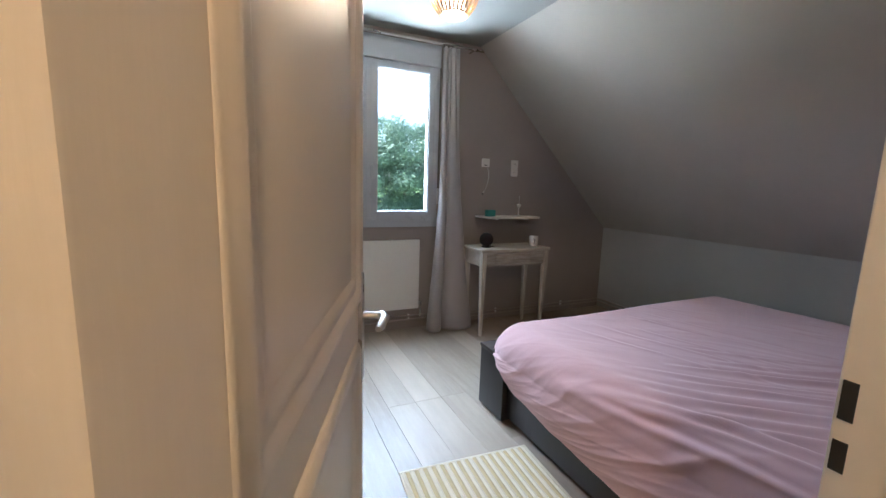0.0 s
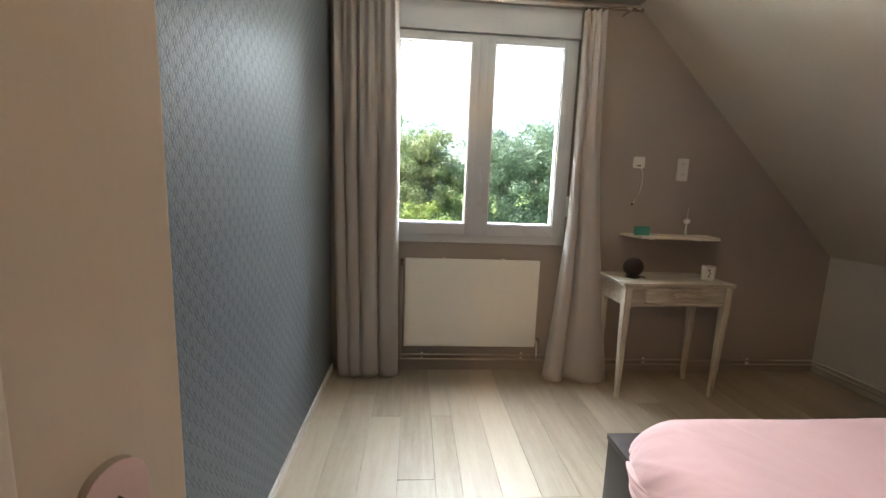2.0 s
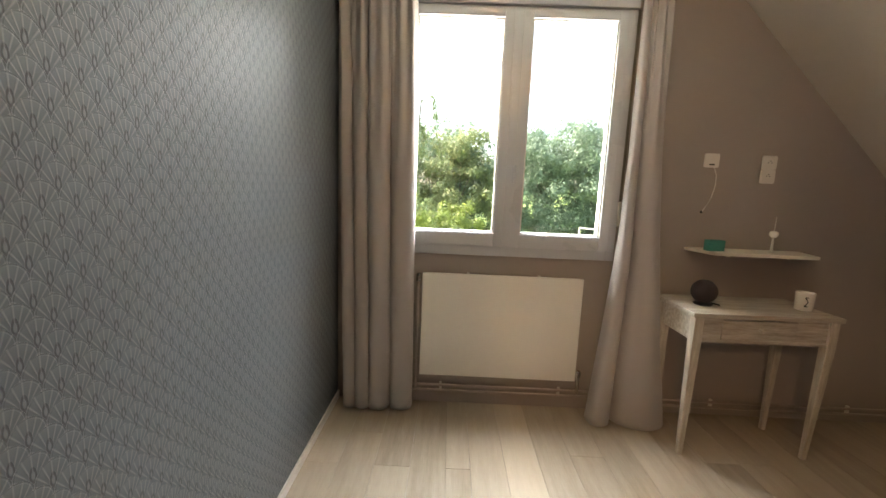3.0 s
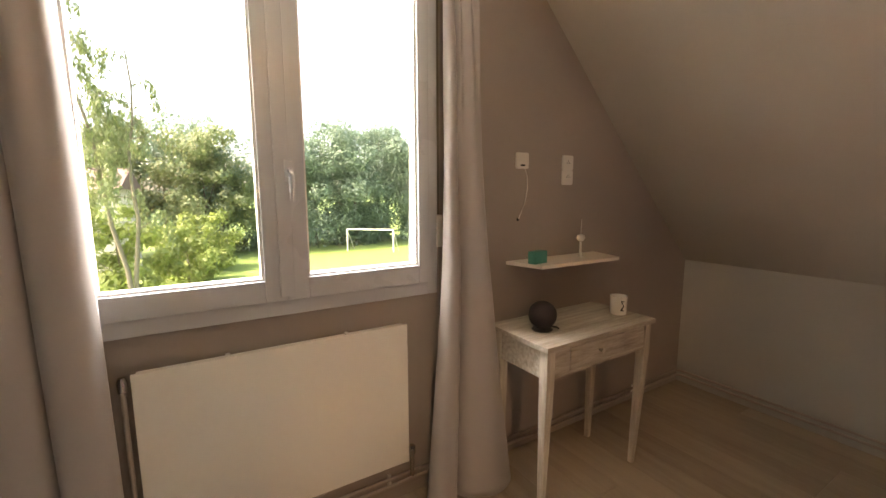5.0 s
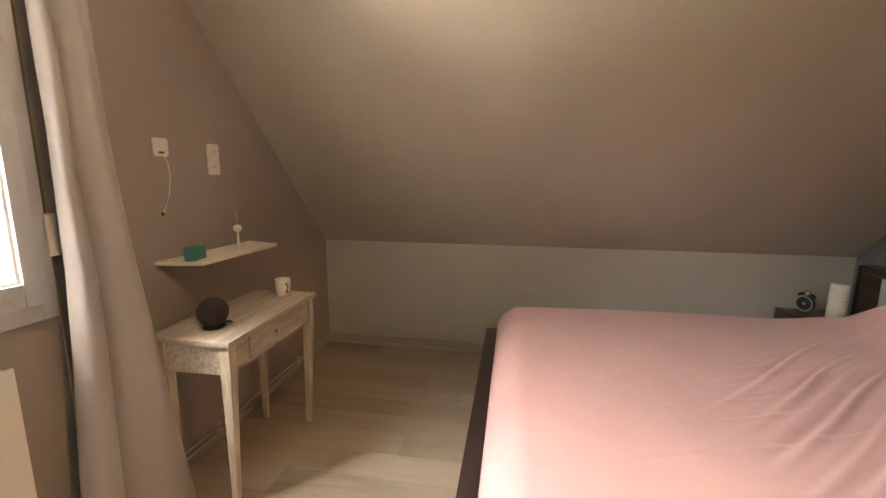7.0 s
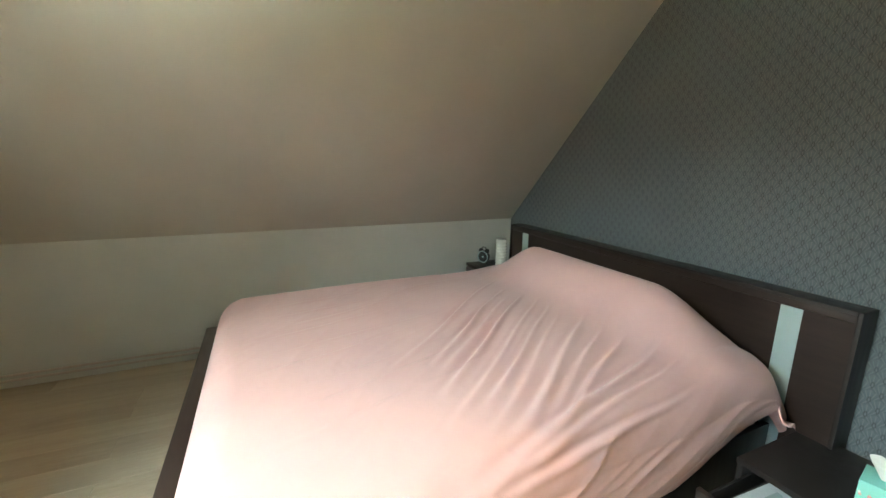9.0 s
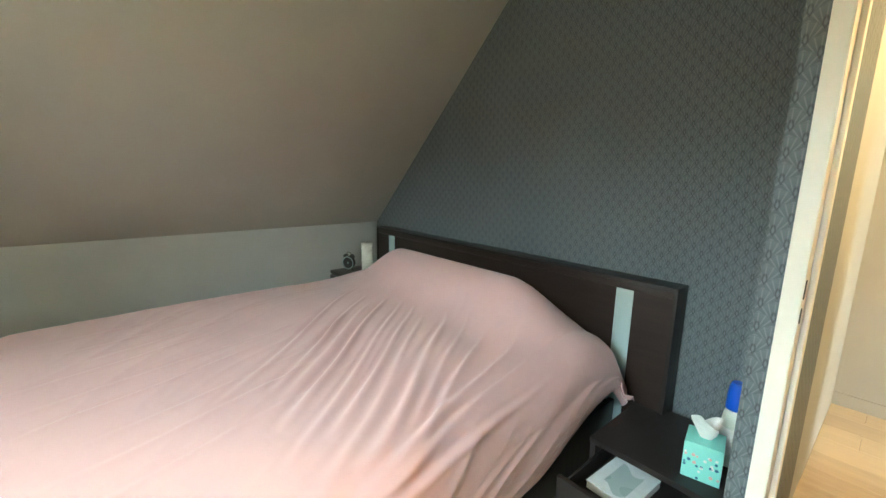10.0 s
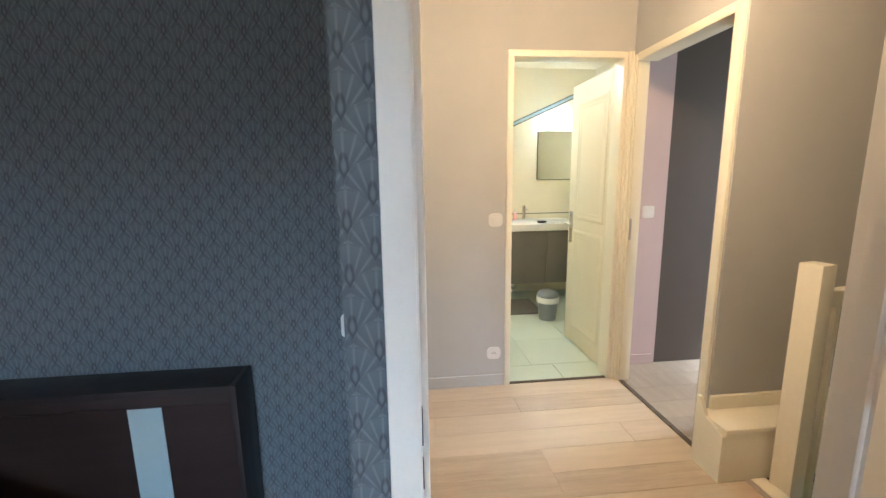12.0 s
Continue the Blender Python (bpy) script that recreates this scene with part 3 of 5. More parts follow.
tube(bm, [(1.654, YN - 0.066, 1.40), (1.654, YN - 0.095, 1.40), (1.654, YN - 0.100, 1.385), (1.654, YN - 0.098, 1.30)], [0.008, 0.008, 0.010, 0.008], 10)
part("window_handle", bm, "pvc", win, "white window handle", 50)
part("shutter_box", boxes((WX0, YN - 0.05, WZ1 + 0.002, WX1, YN, WZ1 + 0.17), bevel=0.006), "pvc", win, "white shutter casing", 40)
part("window_sill", boxes((WX0 - 0.01, YN + 0.06, WZ0 - 0.03, WX1 + 0.01, YN + T + 0.05, WZ0), bevel=0.004), "reveal", win)
structure("reveal_lining", boxes((WX0 + 0.0005, YN + 0.055, WZ0, WX0 + 0.02, YN + T + 0.01, WZ1 - 0.001), (WX1 - 0.02, YN + 0.055, WZ0, WX1 - 0.0005, YN + T + 0.01, WZ1 - 0.001)), "reveal", "rendered window reveal with yellow sunlight in its colour")
sb = thing("shutter_strap_winder", "cream plastic strap winder for the roller shutter beside the window", "shutter winder", (2.253, YN, 1.10))
part("winder_case", boxes((-0.017, -0.034, 0, 0.017, 0, 0.135), bevel=0.006, seg=3), "plug", sb, smooth=40)
part("strap", boxes((-0.008, -0.010, 0.136, 0.008, -0.006, 1.12)), "grey", sb, "grey woven strap")
part("lower_cord", tube(bmesh.new(), [(0.002, -0.008, 0.001), (0.004, -0.01, -0.3), (0.002, -0.008, -0.8)], 0.004, 8), "pipe", sb, smooth=60)


# ---------------------------------------------------------------- curtains
def curtain(name, label, at, edges, lobes, depth, flare, rings, seed):
    """edges: (height, left, right) from the top down. lobes: where each fold ends, as a share of the width. flare: how far the hem swings forward."""
    root = thing(name, label, "curtain", at)

    def f(u, v):
        z = edges[0][0] + (edges[-1][0] - edges[0][0]) * v
        for a, b in zip(edges, edges[1:]):
            if b[0] <= z <= a[0] + 1e-6:
                k = (a[0] - z) / (a[0] - b[0])
                lo, hi = a[1] + (b[1] - a[1]) * k, a[2] + (b[2] - a[2]) * k
                break
        shift = 0.022 * noise.noise(Vector((z * 0.9, seed, 0.5)))
        ends = [0.0] + [e + shift * (1 if e < 1 else 0) for e in lobes]
        i = max(k for k in range(len(lobes)) if u >= ends[k] - 1e-9)
        q = (u - ends[i]) / (ends[i + 1] - ends[i])
        w = (ends[i + 1] - ends[i]) / (1.0 / len(lobes))
        big = math.sin(math.pi * min(1, max(0, q))) ** 0.75
        top = 0.5 + 0.5 * math.sin(2 * math.pi * rings * u - 1.2)
        amp = depth * (0.75 + 0.35 * noise.noise(Vector((i * 3.1, z * 0.7, seed)))) * min(1.25, w ** 0.5)
        fade = max(0.0, 1 - v * 2.2)
        y = -amp * (big * (1 - 0.6 * fade) + 0.6 * fade * top) - flare * v ** 1.6 * (0.4 + 0.6 * big)
        y += 0.010 * noise.noise(Vector((u * 5, z * 1.9, seed + 3))) + 0.003 * math.sin(9 * u + 5 * z + seed) * v
        lean = 0.012 * math.sin(2 * math.pi * q) * (0.4 + v)
        return (lo + (hi - lo) * u - lean, y, z - 0.010 * big * v ** 8)

    me = to_mesh("cloth", sheet(bmesh.new(), f, 150, 70), "curtain")
    me.shade_smooth()
    ob = new("cloth", me)
    ob.parent = root
    s = ob.modifiers.new("thickness", "SOLIDIFY")
    s.thickness = 0.003
    for i in range(rings):
        x = edges[0][1] + (edges[0][2] - edges[0][1]) * (i + 0.5) / rings
        bm = lathe(bmesh.new(), [(0.014, -0.004), (0.020, -0.004), (0.020, 0.004), (0.014, 0.004), (0.014, -0.004)], 16, (x, 0, edges[0][0] + 0.018), Euler((0, radians(90), 0)).to_matrix())
        part("curtain_ring", bm, "steel", root, "metal curtain ring", 40)
    return root


curtain("curtain", "grey gathered curtain hanging to the floor by the wallpaper", (0.70, 3.685, 0),
        ((2.36, 0.01, 0.41), (1.4, 0.02, 0.43), (0.7, 0.04, 0.435), (0.02, 0.055, 0.445)), (0.17, 0.36, 0.66, 1.0), 0.075, 0.03, 8, 1.3)
curtain("curtain", "grey curtain pulled to the side beside the little table", (2.18, 3.675, 0),
        ((2.36, 0.062, 0.20), (1.5, 0.062, 0.225), (1.05, 0.050, 0.265), (0.5, 0.005, 0.335), (0.012, -0.045, 0.405)), (0.30, 1.0), 0.068, 0.075, 4, 4.1)
rod = thing("curtain_rod", "thin brushed steel curtain rod above the window", "curtain rod", (0, 0, 0))
part("bar", tube(bmesh.new(), [(0.72, 3.65, 2.38), (2.60, 3.65, 2.38)], 0.010, 12), "steel", rod, smooth=60)
for x in (0.80, 2.52):
    part("bracket", tube(bmesh.new(), [(x, YN, 2.38), (x, 3.66, 2.38)], 0.007, 8), "steel", rod, smooth=60)

# ---------------------------------------------------------------- radiator and pipes
rad = thing("radiator", "cream white flat panel radiator under the window", "radiator", (1.18, 3.70, 0.19))
part("front_panel", boxes((0, 0, 0, 0.905, 0.012, 0.607), bevel=0.004), "enamel", rad, smooth=40)
part("back_panel", boxes((0.02, 0.022, 0.02, 0.885, 0.034, 0.585), bevel=0.003), "enamel", rad, smooth=40)
part("top_grille", boxes((0.012, 0.0125, 0.592, 0.893, 0.036, 0.604), bevel=0.002), "enamel", rad)
for x in (0.004, 0.895):
    part("side_panel", boxes((x, 0.0125, 0.01, x + 0.006, 0.036, 0.590)), "enamel", rad)
part("thermostat_valve", lathe(lathe(bmesh.new(), [(0, 0), (0.013, 0), (0.015, 0.004), (0.015, 0.034), (0.010, 0.040), (0, 0.040)], 18, (0.925, 0.015, 0.02)), [(0.009, -0.1), (0.009, 0.0)], 12, (0.925, 0.015, 0.02)), "steel", rad, "dull metal radiator valve", 40)
part("inlet_valve", lathe(bmesh.new(), [(0, 0), (0.012, 0), (0.014, 0.03), (0.009, 0.045), (0, 0.045)], 14, (-0.022, 0.015, 0.555)), "steel", rad, smooth=40)
part("inlet_pipe", tube(bmesh.new(), [(-0.022, 0.015, 0.56), (-0.022, 0.015, -0.09)], 0.007), "pipe", rad, "painted feed pipe", 60)
for k in (0.25, 0.65):
    part("top_clip", boxes((k, 0.006, 0.598, k + 0.014, 0.03, 0.613), bevel=0.002), "plug", rad)
hp = thing("heating_pipes", "pair of painted heating pipes running low along the walls", "heating pipes", (0, 0, 0))
for z, off in ((0.118, 0.022), (0.085, 0.022)):
    part("pipe", tube(bmesh.new(), [(0.90, YN - off, z), (2.3, YN - off, z), (2.55, YN - off, z - 0.03), (XE - off - 0.02, YN - off, z - 0.03), (XE - off, YN - off - 0.02, z - 0.03),
                                    (XE - off, YS + 0.6, z - 0.03)], 0.0075, 10), "pipe", hp, smooth=60)
for x in (1.3, 2.0, 2.9, 3.7):
    part("pipe_clip", boxes((x, YN - 0.016, 0.045 if x > 2.5 else 0.075, x + 0.014, YN, 0.10 if x > 2.5 else 0.13), bevel=0.002), "plug", hp)

# ---------------------------------------------------------------- ceiling lamp
cl = thing("ceiling_lamp", "bamboo slatted ceiling lamp with its warm bulb lit", "ceiling lamp", (1.74, 2.43, 2.07))
part("ceiling_rose", lathe(bmesh.new(), [(0, 0.379), (0.05, 0.379), (0.05, 0.36), (0.02, 0.35), (0, 0.35)], 24), "white", cl, smooth=40)
part("flex", tube(bmesh.new(), [(0, 0, 0.355), (0, 0, 0.16)], 0.003, 6), "white", cl)
part("bulb", lathe(bmesh.new(), [(0, 0.0), (0.03, 0.004), (0.052, 0.02), (0.058, 0.04), (0.045, 0.075), (0.02, 0.11), (0.018, 0.16), (0, 0.16)], 24), "bulb", cl, "glowing warm bulb", 60)
for zz, rr in ((0.02, 0.066), (0.21, 0.105)):
    part("shade_hoop", lathe(bmesh.new(), [(rr - 0.004, zz - 0.005), (rr, zz - 0.005), (rr, zz + 0.005), (rr - 0.004, zz + 0.005), (rr - 0.004, zz - 0.005)], 40), "slat", cl, smooth=40)
slat_pts = [(0.070, 0.012), (0.105, 0.06), (0.128, 0.12), (0.125, 0.17), (0.109, 0.215)]
bm = bmesh.new()
for (r0, z0), (r1, z1) in zip(slat_pts, slat_pts[1:]):
    vs = [bm.verts.new(v) for v in ((r0, -0.0065, z0), (r0, 0.0065, z0), (r1, 0.0065, z1), (r1, -0.0065, z1),
                                    (r0 + 0.003, -0.0065, z0), (r0 + 0.003, 0.0065, z0), (r1 + 0.003, 0.0065, z1), (r1 + 0.003, -0.0065, z1))]
    for q in ((0, 1, 2, 3), (7, 6, 5, 4), (0, 4, 5, 1), (1, 5, 6, 2), (2, 6, 7, 3), (3, 7, 4, 0)):
        bm.faces.new([vs[i] for i in q])
slat_me = to_mesh("slat", bm, "slat")
for i in range(28):
    o = new("slat", slat_me)
    o.parent = cl
    o.rotation_euler = (0, 0, 2 * math.pi * i / 28)

# ---------------------------------------------------------------- bed
BX0, BX1, BY1 = 1.977, 3.815, 2.415
bed = thing("bed", "black-brown double bed with a boxed foot and wide framed headboard", "bed", (0, 0, 0))
part("foot_box", boxes((BX0, 2.175, 0.012, BX1, BY1, 0.345), bevel=0.003), "black", bed, smooth=40)
part("foot_lid", boxes((BX0 - 0.004, 2.165, 0.3475, BX1 + 0.004, BY1 + 0.005, 0.370), bevel=0.003), "blackx", bed, smooth=40)
for x in (BX0 + 0.035, BX1 - 0.06):
    part("side_rail", boxes((x, 0.17, 0.03, x + 0.025, 2.174, 0.29), bevel=0.003), "black", bed, smooth=40)
part("base_deck", boxes((BX0 + 0.062, 0.18, 0.20, BX1 - 0.062, 2.17, 0.23)), "black", bed)
hb = part("headboard_panel", boxes((1.8265, 0.062, 0.02, 4.035, 0.154, 0.803)), "blackx", bed, "dark wenge veneer panel")
part("headboard_rail", boxes((1.8265, 0.062, 0.8045, 4.035, 0.156, 0.833), bevel=0.002), "blackx", bed, "dark wenge veneer rail", 40)
part("headboard_frame", boxes((1.811, YS + 0.004, 0.0, 1.826, 0.160, 0.849), (4.0355, YS + 0.004, 0.0, 4.051, 0.160, 0.849), (1.8265, YS + 0.004, 0.8335, 4.035, 0.160, 0.849), bevel=0.002),
     "black", bed, "black headboard frame", 40)
for x in (1.984, 3.802):
    part("inlay_strip", boxes((x, 0.1545, 0.05, x + 0.076, 0.1565, 0.8025)), "strip", hb, "pale frosted inlay strip")
matt = solid("mattress", boxes((2.045, 0.19, 0.232, 3.745, 2.16, 0.395), bevel=0.04, seg=4), "cotton", "thick pink-sheeted mattress on the bed", "mattress", smooth=50)


def pillow(x, label):
    def f(u, v):
        a, b = 2 * u - 1, 2 * v - 1
        k = max(0.0, (1 - a ** 4) * (1 - b ** 4)) ** 0.5
        return a, b, k
    bm = bmesh.new()
    for s in (1, -1):
        sheet(bm, lambda u, v: (lambda a, b, k: (0.33 * a, 0.20 * b, s * 0.075 * k))(*f(u, v)), 20, 16)
    bmesh.ops.remove_doubles(bm, verts=bm.verts, dist=0.0005)
    return solid("pillow", bm, "cotton", label, "pillow", (x, 0.42, 0.475), group="pillows under the duvet", smooth=80)


pillow(2.50, "pink pillow lying under the duvet")
pillow(3.24, "pink pillow lying under the duvet")


def smooth01(t):
    t = min(1.0, max(0.0, t))
    return t * t * (3 - 2 * t)


def duvet_top(x, y):
    z = 0.560 - 0.030 * smooth01((y - 0.9) / 1.4) + 0.012 * smooth01((x - 2.6) / 0.7) * smooth01((y - 0.9) / 0.5)
    ridge = math.exp(-((y - 0.40) / 0.20) ** 2) * smooth01((x - 1.93) / 0.55) * (1 - 0.9 * smooth01((x - 3.35) / 0.45))
    z += 0.235 * ridge + 0.05 * math.exp(-((y - 0.85) / 0.35) ** 2) * smooth01((x - 2.0) / 0.4) * (1 - smooth01((x - 3.2) / 0.5))
    return z


def ridged(x, y, z):
    return max(0.0, 1 - abs(noise.noise(Vector((x, y, z)))) * 4.2) ** 1.5


def folds(x, y):
    """Creases that run slantwise from the pillows to the near side and the foot."""
    turn = 0.55 + 0.35 * smooth01((y - 0.4) / 1.6)
    along = -math.sin(turn) * x + math.cos(turn) * y
    across = math.cos(turn) * x + math.sin(turn) * y
    wob = 0.10 * noise.noise(Vector((x * 1.7, y * 1.7, 3.3)))
    patch = smooth01(0.5 + 1.6 * noise.noise(Vector((x * 1.5, y * 1.3, 9.1))))
    w = (0.25 + 0.75 * smooth01((y - 0.42) / 0.3)) * (1 - 0.40 * smooth01((y - 1.5) / 0.6)) * (0.6 + 0.4 * smooth01((x - 2.0) / 0.6))
    f = 0.026 * ridged((across + wob) * 4.4, along * 0.6, 1.7) + 0.013 * (0.4 + 0.6 * patch) * ridged((across + wob) * 9.5, along * 1.1, 5.2) + 0.0045 * (0.3 + 0.7 * patch) * ridged((across + wob) * 18.0, along * 2.0, 8.8)
    f += 0.0028 * smooth01((y - 1.2) / 0.5) * ridged(x * 2.6 + y * 1.5, y * 6.5 - x * 2.2, 21.0)
    side = (1 - smooth01((x - 2.2) / 0.6)) * (0.009 * ridged(y * 0.5 - x * 0.3, x * 4.2 + y * 2.3, 12.0) + 0.004 * ridged(y * 0.8 - x * 0.5, x * 9.5 + y * 5.0, 15.0))
    soft = noise.noise(Vector((x * 2.3, y * 2.0, 4.4))) * 0.012
    tiny = noise.noise(Vector((x * 9, y * 5, 2.4))) * 0.0025
    knot = math.exp(-((x - 2.72) ** 2 + (y - 1.80) ** 2) / 0.010) * noise.noise(Vector((x * 20, y * 34, 1))) * 0.010
    edge = math.exp(-((x - 3.62) / 0.07) ** 2) * math.exp(-((y - 0.85) / 0.35) ** 2) * 0.016 * noise.noise(Vector((x * 22, y * 7, 2)))
    return w * f + side + soft + tiny + knot + edge


def crease_list():
    """Non-crossing folds that fan out from the pillows' front edge to the near side: start, end, height, width."""
    r, rows = random.Random(8), []
    for k, h in ((0.0, 0.009), (0.12, 0.016), (0.18, 0.007), (0.25, 0.019), (0.35, 0.008), (0.43, 0.014), (0.50, 0.007), (0.61, 0.014),
                 (0.70, 0.007), (0.78, 0.015), (0.89, 0.018), (0.95, 0.008), (1.04, 0.015)):
        x0, y0 = 3.36 - 1.24 * k, 0.66 + 0.10 * math.sin(3.1 * k + 0.4) - 0.12 * k
        x1, y1 = 1.88 + 0.74 * max(0.0, 1 - k) ** 2.2, 1.62 - 0.14 * k + (0.30 if k > 0.8 else 0.0)
        a, b = r.uniform(0.0, 0.16), r.uniform(0.82, 1.0)
        rows.append((x0 + (x1 - x0) * a, y0 + (y1 - y0) * a, x0 + (x1 - x0) * b, y0 + (y1 - y0) * b, h, r.uniform(0.020, 0.032)))
    for i in range(9):
        rows.append((3.60 - 0.13 * i, 1.30 + r.uniform(-0.25, 0.2), 3.52 - 0.15 * i, 2.15 + r.uniform(-0.2, 0.08), r.uniform(0.0025, 0.0045), r.uniform(0.014, 0.022)))
    return rows


CREASES = crease_list()


def creases(x, y):
    """The larger single folds, from the pillows slantwise down to the near side: a sharp ridge with a hollow beside it."""
    total = 0.0
    for x0, y0, x1, y1, h, w in CREASES:
        dx, dy = x1 - x0, y1 - y0
        n = math.hypot(dx, dy)
        t = ((x - x0) * dx + (y - y0) * dy) / (n * n)
        if -0.05 < t < 1.05:
            d = ((x - x0) * dy - (y - y0) * dx) / n + 0.010 * math.sin(3.0 * t + 7 * x0) + 0.004 * math.sin(9.0 * t + 11 * y0)
            ww = 0.66 * w * (0.6 + 0.7 * t)
            k = math.sin(math.pi * (t + 0.05) / 1.1) ** 0.8 * (1.0 + 0.9 * noise.noise(Vector((t * 3.2, x0 * 9.0, 4.0))))
            total += 0.95 * h * k * (math.exp(-(d / ww) ** 2) - 0.65 * math.exp(-((d - 1.5 * ww) / ww) ** 2))
    return total


def duvet_point(u, v):
    y = 0.185 + 2.165 * v
    foot = max(0.0, (y - 2.12) / 0.23)
    x0 = 1.962 + 0.022 * math.sin(2.6 * y) + 0.09 * foot ** 2.2 - 0.01 * smooth01((0.6 - y) / 0.4)
    x1 = 3.845 + 0.012 * math.sin(4 * y) - 0.04 * foot ** 2
    r, re = 0.15, 0.09
    hem = 0.205 + 0.035 * math.sin(3.1 * y + 1.0) + 0.14 * smooth01((0.75 - y) / 0.5) + 0.10 * smooth01((y - 2.05) / 0.25)
    arc, top, arc2 = r * math.pi / 2, x1 - re - x0 - r, re * math.pi / 2
    zt = duvet_top(x0 + r, y)
    drop = max(0.02, zt - r - hem)
    s = -0.40 + u * (0.40 + arc + top + arc2 + 0.22)
    side = 0.0
    if s < 0:
        t = -s / 0.40
        x, z = x0 + 0.03 * math.sin(math.pi * t) * -0.6 + 0.012 * t, zt - r - drop * t
        side = 1.0
    elif s < arc:
        a = s / r
        x, z = x0 + r * (1 - math.cos(a)), zt - r + r * math.sin(a)
        side = math.cos(a)
    elif s < arc + top:
        x = x0 + r + s - arc
        z = duvet_top(x, y)
    elif s < arc + top + arc2:
        a = (s - arc - top) / re
        x, z = x1 - re + re * math.sin(a), duvet_top(x1 - re, y) - re + re * math.cos(a)
    else:
        x, z = x1, duvet_top(x1 - re, y) - re - (s - arc - top - arc2) * 0.7
    fx = x0 + r + (s - arc) if s < arc else x
    f = (0.14 + 0.36 * side) * folds(fx, y) + creases(fx, y)
    z += f * (1 - 0.75 * side)
    x -= f * 0.9 * side
    if side:
        x += 0.007 * side * noise.noise(Vector((y * 5.0, z * 2.0, 7.7)))
    if v > 0.93:
        q = (v - 0.93) / 0.07
        lim = 0.380 if x > BX0 + 0.02 else hem
        z = z - (z - max(lim, hem)) * (1 - math.sqrt(max(0.0, 1 - q * q))) if z > lim else z
    if v < 0.04:
        z -= (0.04 - v) / 0.04 * 0.10
    return (x, y, z)


me = to_mesh("duvet", sheet(bmesh.new(), duvet_point, 400, 380), "cotton")
me.shade_smooth()
dv = tagged(new("duvet", me), "creased pink cotton duvet spread over the bed and pillows", "duvet")
sm = dv.modifiers.new("thickness", "SOLIDIFY")
sm.thickness, sm.offset = 0.006, -1
bm = bmesh.new()
sheet(bm, lambda u, v: (1.90 + 0.085 * u, 0.235 + 0.02 * math.sin(6 * u) + 0.035 * v, 0.36 + 0.05 * u + 0.03 * v + 0.012 * math.sin(9 * u + 4 * v)), 14, 8)
me = to_mesh("duvet_corner", bm, "cotton")
me.shade_smooth()
dc = new("duvet_corner", me)
dc.parent = dv
s2 = dc.modifiers.new("thickness", "SOLIDIFY")
s2.thickness = 0.008


# ---------------------------------------------------------------- nightstands and what stands on them
nw = thing("nightstand", "low black nightstand with its drawer pulled out, beside the door wall", "nightstand", (1.50, 0.10, 0))
part("top_slab", boxes((0, 0, 0.282, 0.43, 0.43, 0.305), bevel=0.003), "black", nw, smooth=40)
part("side_panel", boxes((0.0, 0, 0.01, 0.02, 0.42, 0.2815)), "black", nw)
part("side_panel", boxes((0.41, 0, 0.01, 0.43, 0.42, 0.2815)), "black", nw)
part("back_panel", boxes((0.021, 0, 0.01, 0.409, 0.012, 0.2815)), "black", nw)
part("bottom_panel", boxes((0.021, 0.013, 0.01, 0.409, 0.42, 0.03)), "black", nw)
part("drawer", boxes((0.03, 0.20, 0.16, 0.40, 0.62, 0.172), (0.022, 0.20, 0.06, 0.030, 0.62, 0.235), (0.400, 0.20, 0.06, 0.408, 0.62, 0.235), (0.0, 0.621, 0.045, 0.43, 0.640, 0.245), bevel=0.001), "black", nw, "open black drawer")
ne = thing("nightstand", "black nightstand in the corner under the sloping ceiling", "nightstand", (3.895, 0.172, 0))
part("cabinet_body", boxes((0, 0, 0.03, 0.26, 0.335, 0.50), bevel=0.003), "black", ne, smooth=40)
part("cabinet_top", boxes((-0.006, 0, 0.5005, 0.266, 0.345, 0.522), bevel=0.003), "blackx", ne, smooth=40)
for z in (0.06, 0.285):
    part("drawer_front", boxes((0.008, 0.336, z, 0.252, 0.352, z + 0.205), bevel=0.002), "blackx", ne, smooth=40)

book = thing("booklet", "pale printed booklet lying in the open drawer", "booklet", (1.79, 0.53, 0.1725), -3)
part("pages", boxes((-0.082, -0.11, 0.0, 0.082, 0.10, 0.028), bevel=0.001), "tissue", book)
part("cover", boxes((-0.084, -0.112, 0.0285, 0.084, 0.102, 0.031), bevel=0.0008), "paper", book, "pale grey-blue printed cover")
bm = bmesh.new()
sheet(bm, lambda u, v: (-0.045 + 0.09 * u, -0.07 + 0.14 * v + 0.02 * math.sin(5 * u), 0.0318), 6, 6)
part("cover_picture", bm, "strip", book)

tb = thing("tissue_box", "mint tissue box with coloured dots and a tissue pulled up", "tissue box", (1.590, 0.410, 0.305), 12)
part("carton", boxes((-0.055, -0.055, 0, 0.055, 0.055, 0.128), bevel=0.002), "mint", tb, smooth=40)
rng = random.Random(5)
